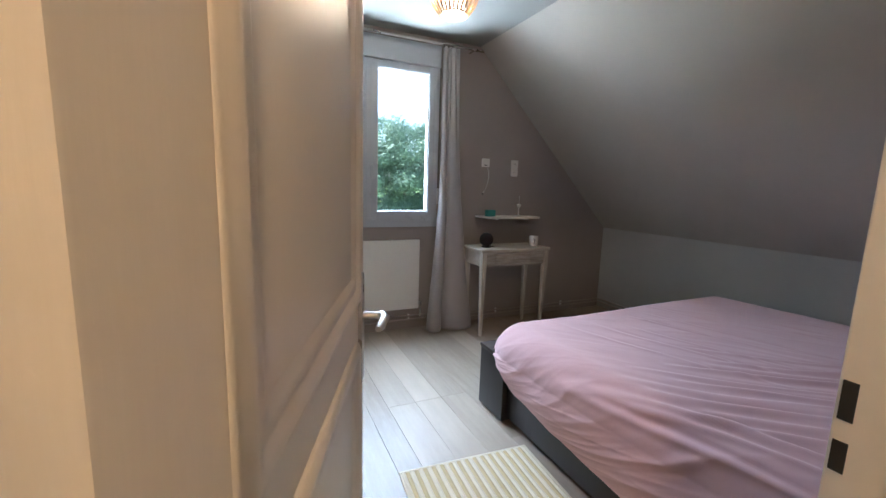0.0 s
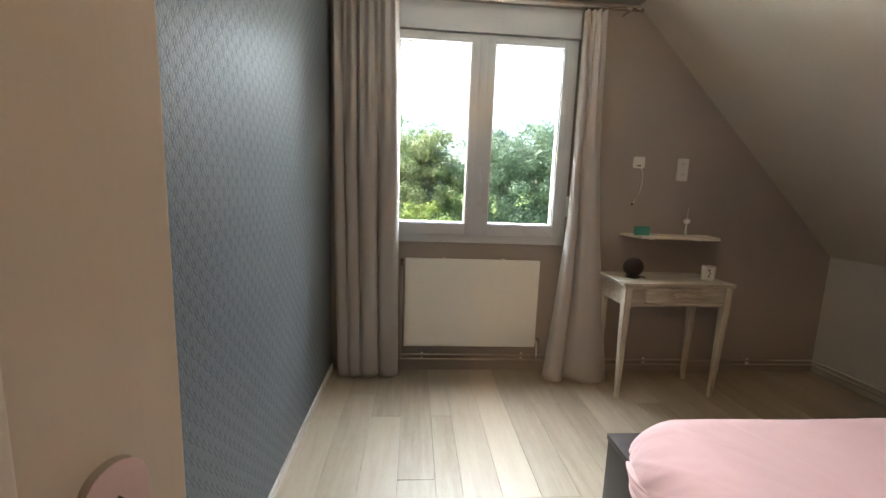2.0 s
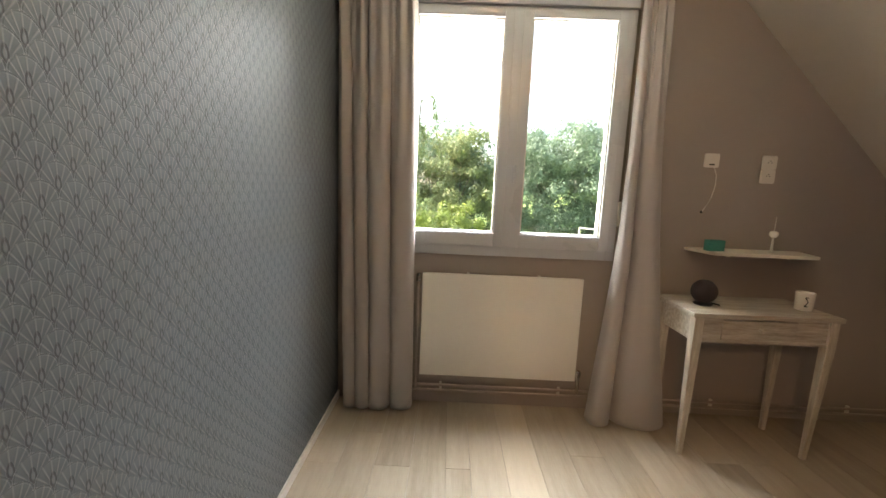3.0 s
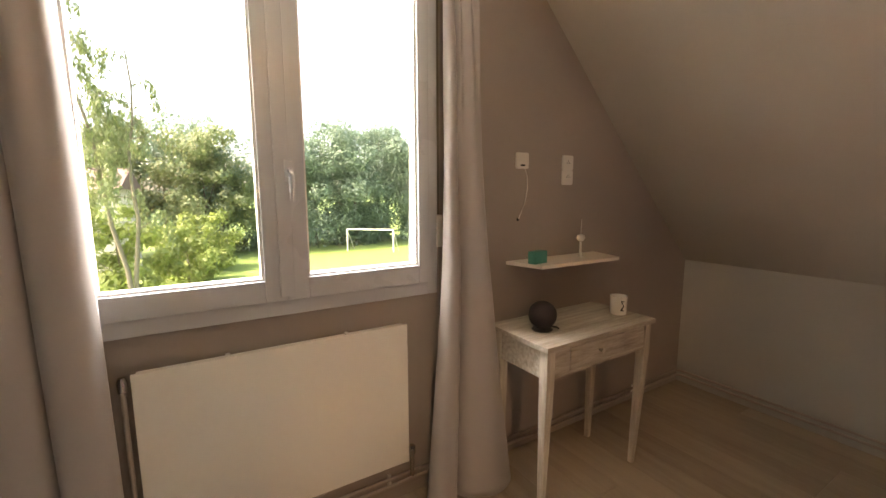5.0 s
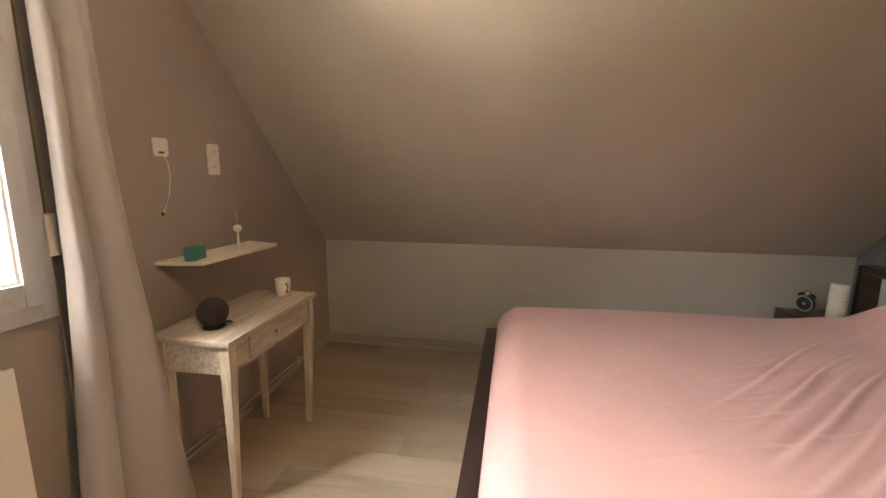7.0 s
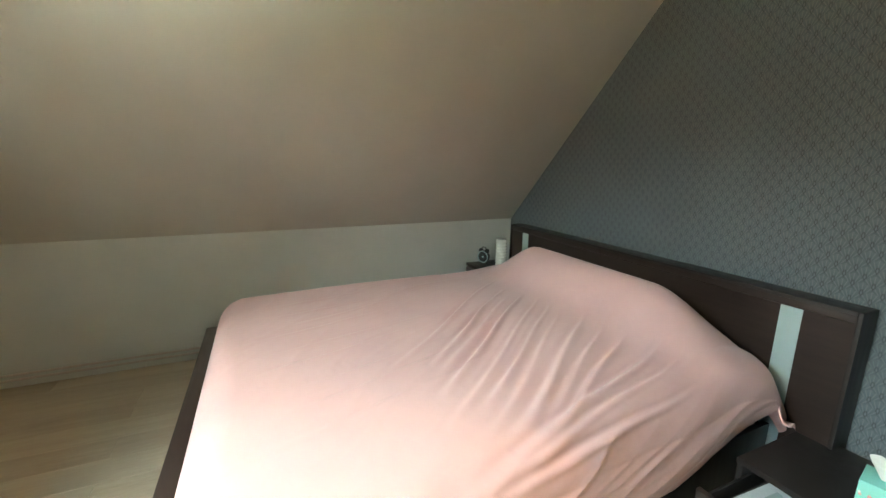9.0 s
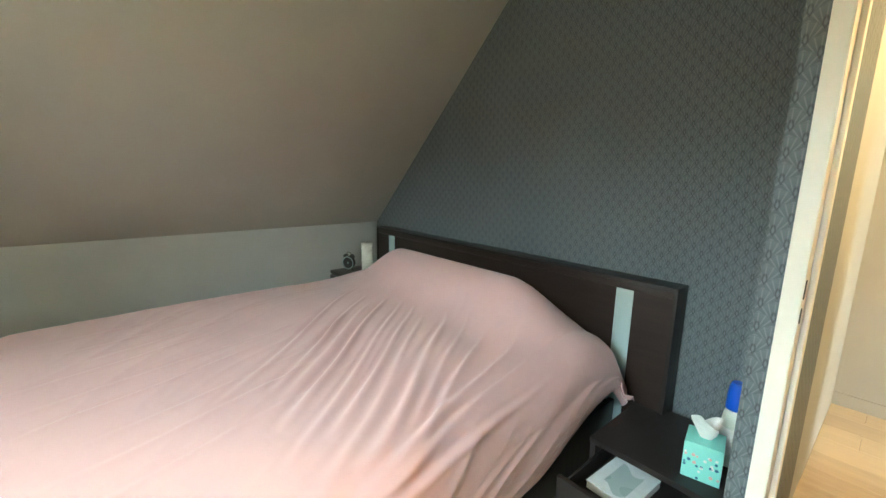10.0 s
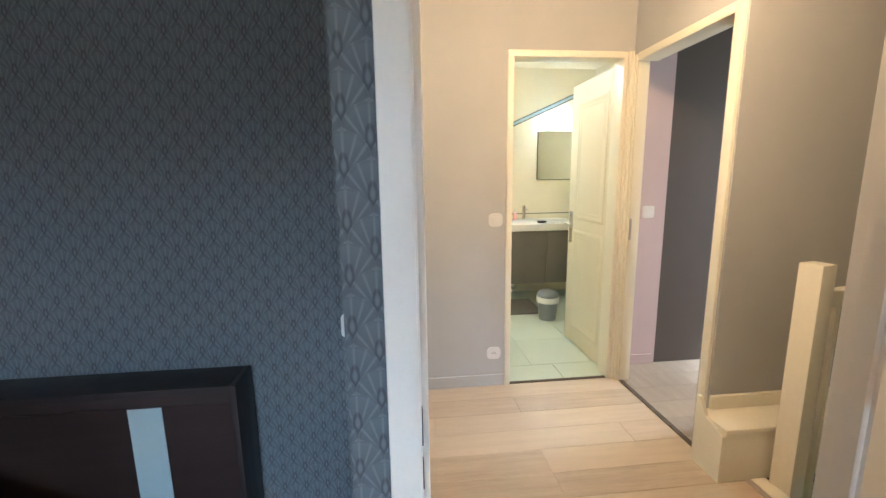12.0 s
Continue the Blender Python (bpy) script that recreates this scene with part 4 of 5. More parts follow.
for mname, cnt in (("coral", 26), ("navy", 26), ("ceramic", 22)):
    bm = bmesh.new()
    for i in range(cnt):
        side = rng.choice((0, 1, 2))
        a, z = rng.uniform(-0.05, 0.05), rng.uniform(0.007, 0.092)
        rr = rng.uniform(0.0034, 0.0058)
        ring = [(a + rr * math.cos(k * math.pi / 4), z + rr * math.sin(k * math.pi / 4)) for k in range(8)]
        if side == 0:
            prism(bm, ring, 0.0551, 0.0556)
        elif side == 1:
            prism(bm, ring, -0.0556, -0.0551, "x")
        else:
            prism(bm, ring, 0.0551, 0.0556, "x")
    tagged(part("printed_dots", bm, mname, tb), kind="stuff")


def tissue_pt(u, v):
    a = u * 2 * math.pi
    r = 0.012 + 0.030 * v * (1 + 0.35 * math.sin(3 * a + 2 * v)) * (1 - 0.35 * v)
    return (r * math.cos(a) * 1.3, r * math.sin(a) * 0.6 + 0.02 * v * v, 0.126 + 0.075 * v * (1 + 0.2 * math.sin(2 * a)))


part("tissue", sheet(bmesh.new(), tissue_pt, 28, 10), "tissue", tb, "white crumpled tissue", 80)
bt = thing("lotion_bottle", "pale lotion bottle with a blue cap on the nightstand", "bottle", (1.548, 0.285, 0.305))
part("bottle_body", lathe(bmesh.new(), [(0, 0), (0.030, 0), (0.034, 0.008), (0.034, 0.16), (0.031, 0.19), (0.026, 0.205), (0, 0.205)], 28), "bottle", bt, smooth=40)
part("cap", lathe(bmesh.new(), [(0, 0.2055), (0.029, 0.2055), (0.029, 0.245), (0.026, 0.285), (0.020, 0.300), (0, 0.302)], 28), "blue", bt, "bright blue cap", 40)
part("label_band", lathe(bmesh.new(), [(0.0345, 0.05), (0.0347, 0.052), (0.0347, 0.14), (0.0345, 0.142)], 28), "tissue", bt, smooth=40)

ck = thing("alarm_clock", "small black twin-bell alarm clock on the corner nightstand", "alarm clock", (4.07, 0.40, 0.522), 28)
tilt = Euler((radians(-90), 0, 0)).to_matrix()
part("clock_case", lathe(bmesh.new(), [(0, -0.02), (0.045, -0.02), (0.050, -0.012), (0.050, 0.014), (0.046, 0.020), (0.043, 0.016), (0, 0.016)], 32, (0, 0, 0.062), tilt), "hole", ck, smooth=40)
part("bezel", lathe(bmesh.new(), [(0.043, 0.017), (0.049, 0.017), (0.051, 0.021), (0.047, 0.024), (0.043, 0.021), (0.043, 0.017)], 32, (0, 0, 0.062), tilt), "strip", ck, "pale metal rim", 40)
for s in (-1, 1):
    part("bell", lathe(bmesh.new(), [(0, 0.022), (0.012, 0.019), (0.019, 0.010), (0.021, 0), (0.019, 0)], 20, (s * 0.027, 0, 0.108), Euler((0, radians(s * 25), 0)).to_matrix()), "hole", ck, smooth=50)
    part("foot", tube(bmesh.new(), [(s * 0.026, 0, 0.022), (s * 0.034, 0, 0.001)], 0.004, 8), "hole", ck, smooth=50)
part("dial_centre", lathe(bmesh.new(), [(0, 0.0165), (0.010, 0.0165), (0.008, 0.020), (0, 0.020)], 16, (0, 0, 0.062), tilt), "strip", ck)
part("handle", tube(bmesh.new(), [(-0.02, 0, 0.130), (-0.012, 0, 0.142), (0.012, 0, 0.142), (0.02, 0, 0.130)], 0.003, 8), "hole", ck, smooth=50)
pot = thing("ribbed_container", "tall white ribbed container on the corner nightstand", "container", (3.965, 0.30, 0.522))
prof = [(0, 0)]
for i in range(9):
    z = 0.003 + i * 0.024
    prof += [(0.041, z), (0.045, z + 0.005), (0.045, z + 0.017), (0.041, z + 0.0225)]
part("ribbed_body", lathe(bmesh.new(), prof + [(0.040, 0.222), (0, 0.223)], 28), "ceramic", pot, smooth=50)

# ---------------------------------------------------------------- little table and shelf
tab = thing("side_table", "small limed wooden table with one drawer and tapered legs", "table", (2.462, 3.292, 0), 0.6)
TX, TY = 0.70, 0.355
part("tabletop", boxes((0, 0, 0.728, TX, TY, 0.75), bevel=0.004), "lime", tab, "whitewashed tabletop with worn grain", 40)
for i, (x, y) in enumerate(((0.020, 0.018), (TX - 0.048, 0.018), (0.020, TY - 0.062), (TX - 0.054, TY - 0.062))):
    bm = bmesh.new()
    dx = 0.016 if x < 0.2 else 0.004
    lv = []
    for z, w in ((0.7275, 0.044), (0.60, 0.044), (0.0, 0.024)):
        cx, cy = x + 0.022 + (dx if z == 0 else 0), y + 0.022 + (0.026 if z == 0 and y < 0.2 else 0.008 if z == 0 else 0)
        lv.append([bm.verts.new((cx + a * w / 2, cy + b * w / 2, z)) for a, b in ((-1, -1), (1, -1), (1, 1), (-1, 1))])
    bm.faces.new(lv[0])
    bm.faces.new(lv[-1][::-1])
    for a, b in zip(lv, lv[1:]):
        for q in range(4):
            bm.faces.new((a[q], a[(q + 1) % 4], b[(q + 1) % 4], b[q]))
    bmesh.ops.bevel(bm, geom=list(bm.edges), offset=0.0025, segments=1, affect="EDGES")
    part("leg", bm, "limez", tab, smooth=40)
ax0, ax1 = 0.0645, TX - 0.0545
dx0, dx1 = 0.150, 0.500
part("apron_front", boxes((ax0, 0.022, 0.606, dx0, 0.040, 0.7275), (dx1, 0.022, 0.606, ax1, 0.040, 0.7275), (dx0, 0.022, 0.606, dx1, 0.040, 0.620), (dx0, 0.022, 0.718, dx1, 0.040, 0.7275)), "lime", tab)
dr = part("drawer_front", boxes((dx0 + 0.003, 0.018, 0.6225, dx1 - 0.003, 0.038, 0.7155), bevel=0.002), "lime", tab, "limed drawer front", 40)
part("drawer_knob", lathe(bmesh.new(), [(0, 0.0), (0.007, 0.0), (0.006, 0.010), (0.011, 0.015), (0.010, 0.021), (0, 0.023)], 16, ((dx0 + dx1) / 2, 0.017, 0.675), Euler((radians(90), 0, 0)).to_matrix()), "limez", dr, smooth=50)
for x in (0.024, TX - 0.040):
    part("apron_side", boxes((x, 0.064, 0.606, x + 0.016, TY - 0.0645, 0.7275)), "lime", tab)
part("apron_back", boxes((ax0, TY - 0.040, 0.606, ax1, TY - 0.024, 0.7275)), "lime", tab)

spk = thing("ball_speaker", "dark brown ball-shaped cloth speaker on the little table", "speaker", (2.600, 3.460, 0.75))
part("ball", lathe(bmesh.new(), [(0.0, 0.008)] + [(0.059 * math.sin(a), 0.066 - 0.059 * math.cos(a)) for a in [math.pi * k / 20 for k in range(3, 20)]] + [(0, 0.125)], 36), "knit", spk, smooth=80)
part("base_ring", lathe(bmesh.new(), [(0, 0), (0.040, 0), (0.044, 0.004), (0.036, 0.010), (0, 0.012)], 32), "hole", spk, smooth=50)
part("cable", tube(bmesh.new(), [(0.03, 0.02, 0.006), (0.055, 0.0, 0.005), (0.068, -0.02, 0.005), (0.06, -0.035, 0.005)], 0.004, 8), "hole", spk, smooth=60)
mug = thing("mug", "white tumbler mug with a dark chevron mark", "mug", (3.080, 3.44, 0.75))
part("mug_body", lathe(bmesh.new(), [(0, 0), (0.034, 0), (0.037, 0.004), (0.040, 0.088), (0.037, 0.088), (0.034, 0.008), (0, 0.008)], 32), "ceramic", mug, smooth=40)
bm = bmesh.new()
for s in (-1, 1):
    for k in range(2):
        a0, a1 = -2.25 + (0.0 if k == 0 else 0.35), -2.25 + (0.35 if k == 0 else 0.0)
        tube(bm, [(0.0395 * math.cos(a0), 0.0395 * math.sin(a0), 0.046 + s * (0.022 if k == 0 else 0.022)), (0.0395 * math.cos(a1), 0.0395 * math.sin(a1), 0.046 + (0 if k == 0 else s * 0.022))], 0.0022, 6)
part("chevron_mark", bm, "hole", mug)
shf = thing("wall_shelf", "thin white floating shelf with cut corners above the table", "shelf", (0, 0, 0))
part("board", prism(bmesh.new(), [(2.640, YN), (2.690, 3.560), (3.215, 3.545), (3.270, YN)], 0.984, 1.000, "z"), "white", shf)
for x in (2.82, 3.14):
    part("shelf_bracket", boxes((x, YN - 0.10, 0.967, x + 0.012, YN, 0.9835)), "white", shf)
tc = thing("teal_box", "small teal cardboard box on the wall shelf", "box", (2.725, 3.625, 1.000), 8)
part("box_body", boxes((-0.046, -0.02, 0, 0.046, 0.02, 0.058), bevel=0.003), "teal", tc, smooth=40)
part("box_end", boxes((0.0465, -0.010, 0.012, 0.051, 0.010, 0.038), bevel=0.001), "hole", tc)
vs = thing("stem_vase", "tiny pale stand with a white bead and a thin stalk", "ornament", (3.045, 3.650, 1.000))
part("vial", lathe(bmesh.new(), [(0, 0), (0.016, 0), (0.017, 0.004), (0.008, 0.010), (0.006, 0.040), (0.005, 0.077), (0, 0.0775)], 20), "plug", vs, "pale stand", 40)
part("bead", lathe(bmesh.new(), [(0, 0.078), (0.014, 0.083), (0.022, 0.097), (0.018, 0.112), (0, 0.119)], 20), "ceramic", vs, smooth=80)
part("stalk", tube(bmesh.new(), [(0, 0, 0.118), (0.001, 0, 0.19)], 0.0018, 6), "ceramic", vs)


def wall_plate(name, label, cat, at, w, h, turn=0.0, sockets=0, switch=0, corner=0.010):
    """A plate in the x-z plane that faces -y before it is turned."""
    r = thing(name, label, cat, at, turn)
    for half in ((-0.25, 0.25) if sockets == 2 else (0.0,)):
        hh = h * 0.495 if half else h
        bm = bmesh.new()
        for y0, y1, inset in ((-0.006, 0.0, 0.0), (-0.0085, -0.0062, 0.003)):
            k, pts = corner - inset * 0.5, []
            for sx, sz, a0 in ((1, 1, 0), (-1, 1, 1), (-1, -1, 2), (1, -1, 3)):
                for q in range(6):
                    a = (a0 + q / 5) * math.pi / 2
                    pts.append((sx * (w / 2 - inset - k) + k * math.cos(a), half * h + sz * (hh / 2 - inset - k) + k * math.sin(a)))
            prism(bm, pts, y0, y1)
        part("plate", bm, "plug", r, smooth=40)
    for i in range(sockets):
        z = (i - (sockets - 1) / 2) * 0.071
        part("socket_well", lathe(bmesh.new(), [(0.021, 0.0), (0.020, 0.0012), (0.018, 0.0), (0.017, -0.004), (0, -0.004)], 24, (0, -0.0082, z), Euler((radians(90), 0, 0)).to_matrix()), "plug", r, "white recessed socket", 40)
        part("socket_holes", boxes((-0.011, -0.0095, z - 0.002, -0.006, -0.0045, z + 0.003), (0.006, -0.0095, z - 0.002, 0.011, -0.0045, z + 0.003), (-0.002, -0.0095, z + 0.008, 0.003, -0.0045, z + 0.012)), "hole", r)
    for i in range(switch):
        part("rocker", boxes((-w * 0.27, -0.0125, -h * 0.27, w * 0.27, -0.0088, h * 0.27), bevel=0.002), "plug", r, smooth=40)
    return r


th = wall_plate("telephone_socket", "white square cable outlet on the taupe wall", "cable outlet", (2.726, YN, 1.477), 0.08, 0.075)
part("outlet_slot", boxes((-0.014, -0.0095, -0.026, 0.014, -0.0085, -0.018)), "hole", th)
part("cable", tube(bmesh.new(), [(0.016, -0.006, -0.035), (0.034, -0.004, -0.075), (0.038, -0.003, -0.13), (0.024, -0.003, -0.20), (-0.004, -0.004, -0.255), (-0.018, -0.006, -0.276)], 0.0022, 8), "plug", th, "thin white cable", 60)
part("wall_hole", lathe(bmesh.new(), [(0, 0), (0.008, 0), (0.006, 0.004), (0, 0.005)], 14, (-0.018, -0.001, -0.279), Euler((radians(90), 0, 0)).to_matrix()), "hole", th)
wall_plate("double_socket", "white double power socket, one above the other", "socket", (3.036, YN, 1.440), 0.078, 0.150, 0, 2)
wall_plate("light_switch", "small white light switch beside the headboard", "switch", (1.533, YS, 0.945), 0.078, 0.062, 180, 0, 1)

# ---------------------------------------------------------------- rug
rug = thing("rug", "straw-coloured ribbed cotton rug on the floor beside the bed", "rug", (1.30, 1.20, 0.0), -4)
RW, RL = 0.62, 0.80
stripe = []
for i in range(31):
    x = i * RW / 31
    bm = bmesh.new()
    n = 40
    for k in range(1):
        sheet(bm, lambda u, v: (x + RW / 31 * u, RL * v, 0.004 + 0.005 * math.sin(math.pi * u) + 0.0012 * math.sin(2 * math.pi * v * 46 + (i % 2) * math.pi)), 4, 138)
    part("rib", bm, "rug" if i % 2 else "rug2", rug, smooth=80)
part("border", boxes((-0.008, -0.012, 0.0005, RW + 0.008, 0.0, 0.008), (-0.008, RL, 0.0005, RW + 0.008, RL + 0.012, 0.008), (-0.008, 0.0005, 0.0005, 0, RL - 0.0005, 0.008), (RW, 0.0005, 0.0005, RW + 0.008, RL - 0.0005, 0.008), bevel=0.002), "rug2", rug, smooth=50)
part("backing", boxes((0, 0, 0.0002, RW, RL, 0.002)), "rug2", rug)

# ---------------------------------------------------------------- hall
HY, HX = -1.31, 0.0
structure("hall_wall_south", boxes((0.732, HY - 0.1, 0, 1.60, HY, 2.55), (-0.10, HY - 0.1, 2.02, 0.732, HY, 2.55), (-0.10, HY - 0.1, 0, 0.045, HY, 2.02)), "hall", "beige-grey hall wall beside the bathroom door")
structure("hall_wall_east", boxes((1.40, HY, 0, 1.4545, YS - 0.101, 2.55)), "hall")
structure("hall_wall_west", boxes((-0.10, -0.56, 0, HX, -0.50, 2.55), (-0.10, -1.268, 2.0, HX, -0.56, 2.55), (-0.06, HY, 0, HX, -1.268, 2.55), (-0.10, HY, 2.0, -0.0602, -1.2682, 2.55)), "hall")
structure("stair_wall_south", boxes((-2.4, -0.60, -2.6, -0.10, -0.50, 2.55)), "hall", "beige-grey stairwell wall")
structure("stair_wall_north", boxes((-2.4, DY0, -2.6, XW - 0.1, DY0 + 0.09, 2.55)), "hall")
structure("stair_wall_west", boxes((-2.5, -0.5, -2.6, -2.4, DY0, 2.55)), "hall")
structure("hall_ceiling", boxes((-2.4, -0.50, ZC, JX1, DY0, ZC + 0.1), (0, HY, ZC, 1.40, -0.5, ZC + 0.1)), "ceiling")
structure("hall_skirting", boxes((0.766, HY, 0, 1.40, HY + 0.012, 0.075), bevel=0.002), "hall", "painted skirting board")
cas = dict(bevel=0.003)
bc = tagged(new("bathroom_door_casing"), "cream white stepped door casing", kind="structure")
part("side_casing", boxes((0.730, HY - 0.11, 0, 0.765, HY + 0.014, 2.012), bevel=0.003), "cream", bc, smooth=40)
part("head_casing", boxes((0.068, HY - 0.11, 2.012, 0.765, HY + 0.014, 2.048), bevel=0.003), "cream", bc, smooth=40)
for x0, x1, out in ((0.046, 0.068, -0.004), (0.030, 0.0455, 0.008), (0.0145, 0.0295, 0.014)):
    part("moulding_strip", boxes((x0, HY - 0.11 if out < 0 else HY + 0.0005, 0, x1, HY + 0.014 + out, 2.048), bevel=0.003), "cream", bc, smooth=40)
b2c = tagged(new("bedroom_2_door_casing"), "cream white stepped door casing", kind="structure")
for y0, y1, out in ((-1.2955, -1.2815, 0.014), (-1.281, -1.2685, 0.009), (-1.268, -1.254, 0.002)):
    part("moulding_strip", boxes((-0.065 if out < 0.005 else 0.0005, y0, 0, 0.004 + out, y1, 2.028), bevel=0.003), "cream", b2c, smooth=40)
part("side_casing", boxes((-0.11, -0.560, 0, 0.014, -0.512, 2.028), bevel=0.003), "cream", b2c, smooth=40)
part("head_casing", boxes((-0.11, -1.254, 1.985, 0.014, -0.5602, 2.028), bevel=0.003), "cream", b2c, smooth=40)
part("strike_plate", boxes((-0.014, -1.2540, 0.94, 0.001, -1.2525, 1.07)), "steel", b2c, "metal strike plate")
structure("threshold", boxes((-0.024, -1.252, 0.0, 0.004, -0.562, 0.005), (0.069, HY - 0.018, 0.0, 0.729, HY + 0.008, 0.005), bevel=0.0015), "bark", "narrow dark brown threshold bars")
wall_plate("hall_switch", "white rounded light switch on the hall wall", "switch", (0.829, HY, 1.078), 0.086, 0.082, 180, 0, 1, 0.026)
wall_plate("hall_socket", "white wall socket low on the hall wall", "socket", (0.834, HY, 0.221), 0.088, 0.080, 180, 1, 0, 0.026)
# boxed step, nosing and post by the stairs
stp = thing("stair_head_box", "cream painted boxed step at the head of the stairs", "boxed step", (0, 0, 0))
part("box_body", boxes((-0.75, -0.4995, 0, 0.045, -0.335, 0.235), bevel=0.003), "cream", stp, smooth=40)
part("box_top", boxes((-0.75, -0.4995, 0.2355, 0.052, -0.328, 0.255), bevel=0.004), "cream", stp, smooth=40)
part("box_upstand", boxes((-0.75, -0.4995, 0.2555, 0.0, -0.482, 0.32), bevel=0.003), "cream", stp, smooth=40)
part("box_side_cheek", prism(bmesh.new(), [(-0.502, 0.0), (-0.335, 0.0), (-0.335, 0.22), (-0.44, 0.255), (-0.485, 0.33), (-0.502, 0.33)], 0.0455, 0.062, "x"), "cream", stp)
structure("stair_nosing", boxes((-0.165, -0.333, -0.03, -0.095, DY0 - 0.002, 0.008), bevel=0.004), "cream", "cream nosing board along the stair opening", 40)
structure("stair_nosing_strip", boxes((-0.094, -0.333, -0.01, -0.070, DY0 - 0.002, 0.004)), "pipe")
st = thing("newel_post", "square cream newel post with its handrail", "newel post", (-0.205, -0.275, 0.0), 12)
part("post", boxes((-0.042, -0.042, -0.25, 0.042, 0.042, 0.985), bevel=0.005), "cream", st, smooth=40)
part("handrail", boxes((-0.9, -0.018, 0.80, -0.0425, 0.022, 0.87), bevel=0.006), "cream", st, smooth=40)
for k in range(6):
    part("baluster", boxes((-0.16 - 0.12 * k, -0.011, -0.25, -0.138 - 0.12 * k, 0.011, 0.7995)), "cream", st)
stair = thing("staircase", "cream painted stairs going down from the hall", "staircase", (0, 0, 0))
for k in range(11):
    x = -0.166 - 0.20 * k
    part("tread", boxes((x - 0.21, -0.23 if k > 3 else -0.23, -0.19 * (k + 1) - 0.03, x, DY0 - 0.005, -0.19 * (k + 1)), bevel=0.003), "plankx", stair, "wooden tread")
hl = thing("hall_lamp", "warm glass hall ceiling lamp, lit", "ceiling lamp", (0.70, -0.02, 2.36))
part("lamp_base", lathe(bmesh.new(), [(0, 0.09), (0.07, 0.09), (0.07, 0.065), (0.03, 0.06), (0, 0.06)], 28), "cream", hl, smooth=40)
part("lamp_globe", lathe(bmesh.new(), [(0, 0.0), (0.03, 0.004), (0.055, 0.025), (0.055, 0.05), (0.03, 0.06)], 28), "bulb", hl, "glowing glass", 60)

# second bedroom beyond the hall
structure("bedroom_2_wall", boxes((-2.6, -1.56, 0, -0.385, -1.48, 2.55)), "brown", "dark brown painted wall")
structure("bedroom_2_wall_lilac", boxes((-0.384, -1.56, 0, -0.101, -1.478, 2.55)), "lilac", "lilac painted wall strip")
# The opening in the west wall is added for the daylight fill, out of view.
structure("bedroom_2_shell", boxes((-2.6, -0.70, 0, -0.101, -0.601, 2.55), (-2.7, -1.48, 0, -2.6, -1.2, 2.55), (-2.7, -0.8, 0, -2.6, -0.7, 2.55), (-2.7, -1.2, 0, -2.6, -0.8, 0.5), (-2.7, -1.2, 2.1, -2.6, -0.8, 2.55), (-2.6, -1.48, ZC, -0.1, -0.70, ZC + 0.1)), "taupe")
structure("bedroom_2_subfloor", boxes((-2.7, -1.48, -0.2, -0.2, -0.5, -0.012)), "sub")
structure("bedroom_2_skirting", boxes((-0.36, -1.4775, 0, -0.101, -1.466, 0.07), bevel=0.002), "lilac")
wall_plate("bedroom_2_switch", "pale square switch on the lilac wall", "switch", (-0.262, -1.478, 1.09), 0.08, 0.08, 180, 0, 1)

# ---------------------------------------------------------------- bathroom
BYB = -3.45
structure("bathroom_wall_back", boxes((-0.9, BYB - 0.1, 0, 1.7, BYB, 2.6)), "bath", "cream tiled back wall")
structure("bathroom_wall_side", boxes((-0.9, BYB, 0, -0.8, HY - 0.251, 2.6), (1.6, BYB, 0, 1.7, HY - 0.1, 2.6), (-0.8, HY - 0.26, 0, -0.1005, HY - 0.2515, 2.6), (-0.1, HY - 0.26, 0, -0.0605, HY - 0.1105, 2.6)), "bath")
structure("bathroom_ceiling", boxes((-0.8, BYB, 2.5, 1.6, HY - 0.1, 2.6)), "bath")
structure("bathroom_subfloor", boxes((-0.9, BYB, -0.2, 1.7, -1.57, -0.010), (-0.0605, -1.57, -0.2, 0.80, HY, -0.010)), "grout")
structure("tile_border", boxes((-0.8, BYB + 0.0005, 0.918, 1.6, BYB + 0.004, 0.928)), "grey", "thin dark tile border line")
bd = thing("door_2", "cream white panel door opened into the bathroom", "door", (0.020, HY - 0.080, 0), -89)
bd["kind"] = "structure"
panel_door(bd, 0.655, 2.006, "creamdoor", relief=0.006)
lever_set(bd, 0.60, 0.97, 1)
van = thing("vanity_unit", "grey floating vanity unit with a white basin top", "vanity unit", (0, 0, 0))
VX0, VX1, VY = -0.48, 0.32, -2.88
part("cabinet_body", boxes((VX0, BYB + 0.005, 0.25, VX1, VY, 0.795), bevel=0.003), "olive", van, "olive brown cabinet side", smooth=40)
for i in range(2):
    part("vanity_door", boxes((VX0 + 0.002 + 0.4 * i, VY + 0.0005, 0.25, VX0 + 0.397 + 0.4 * i, VY + 0.018, 0.793), bevel=0.003), "grey", van, smooth=40)
part("basin_top", boxes((VX0 - 0.01, BYB + 0.005, 0.7955, VX1 + 0.01, VY + 0.03, 0.865), bevel=0.006), "ceramic", van, "white glossy basin top", 40)
part("tap", tube(tube(bmesh.new(), [(0.02, BYB + 0.10, 0.866), (0.02, BYB + 0.10, 1.02)], 0.018, 16), [(0.02, BYB + 0.10, 0.99), (0.02, BYB + 0.22, 0.985)], 0.011, 12), "steel", van, "chrome basin tap", 50)
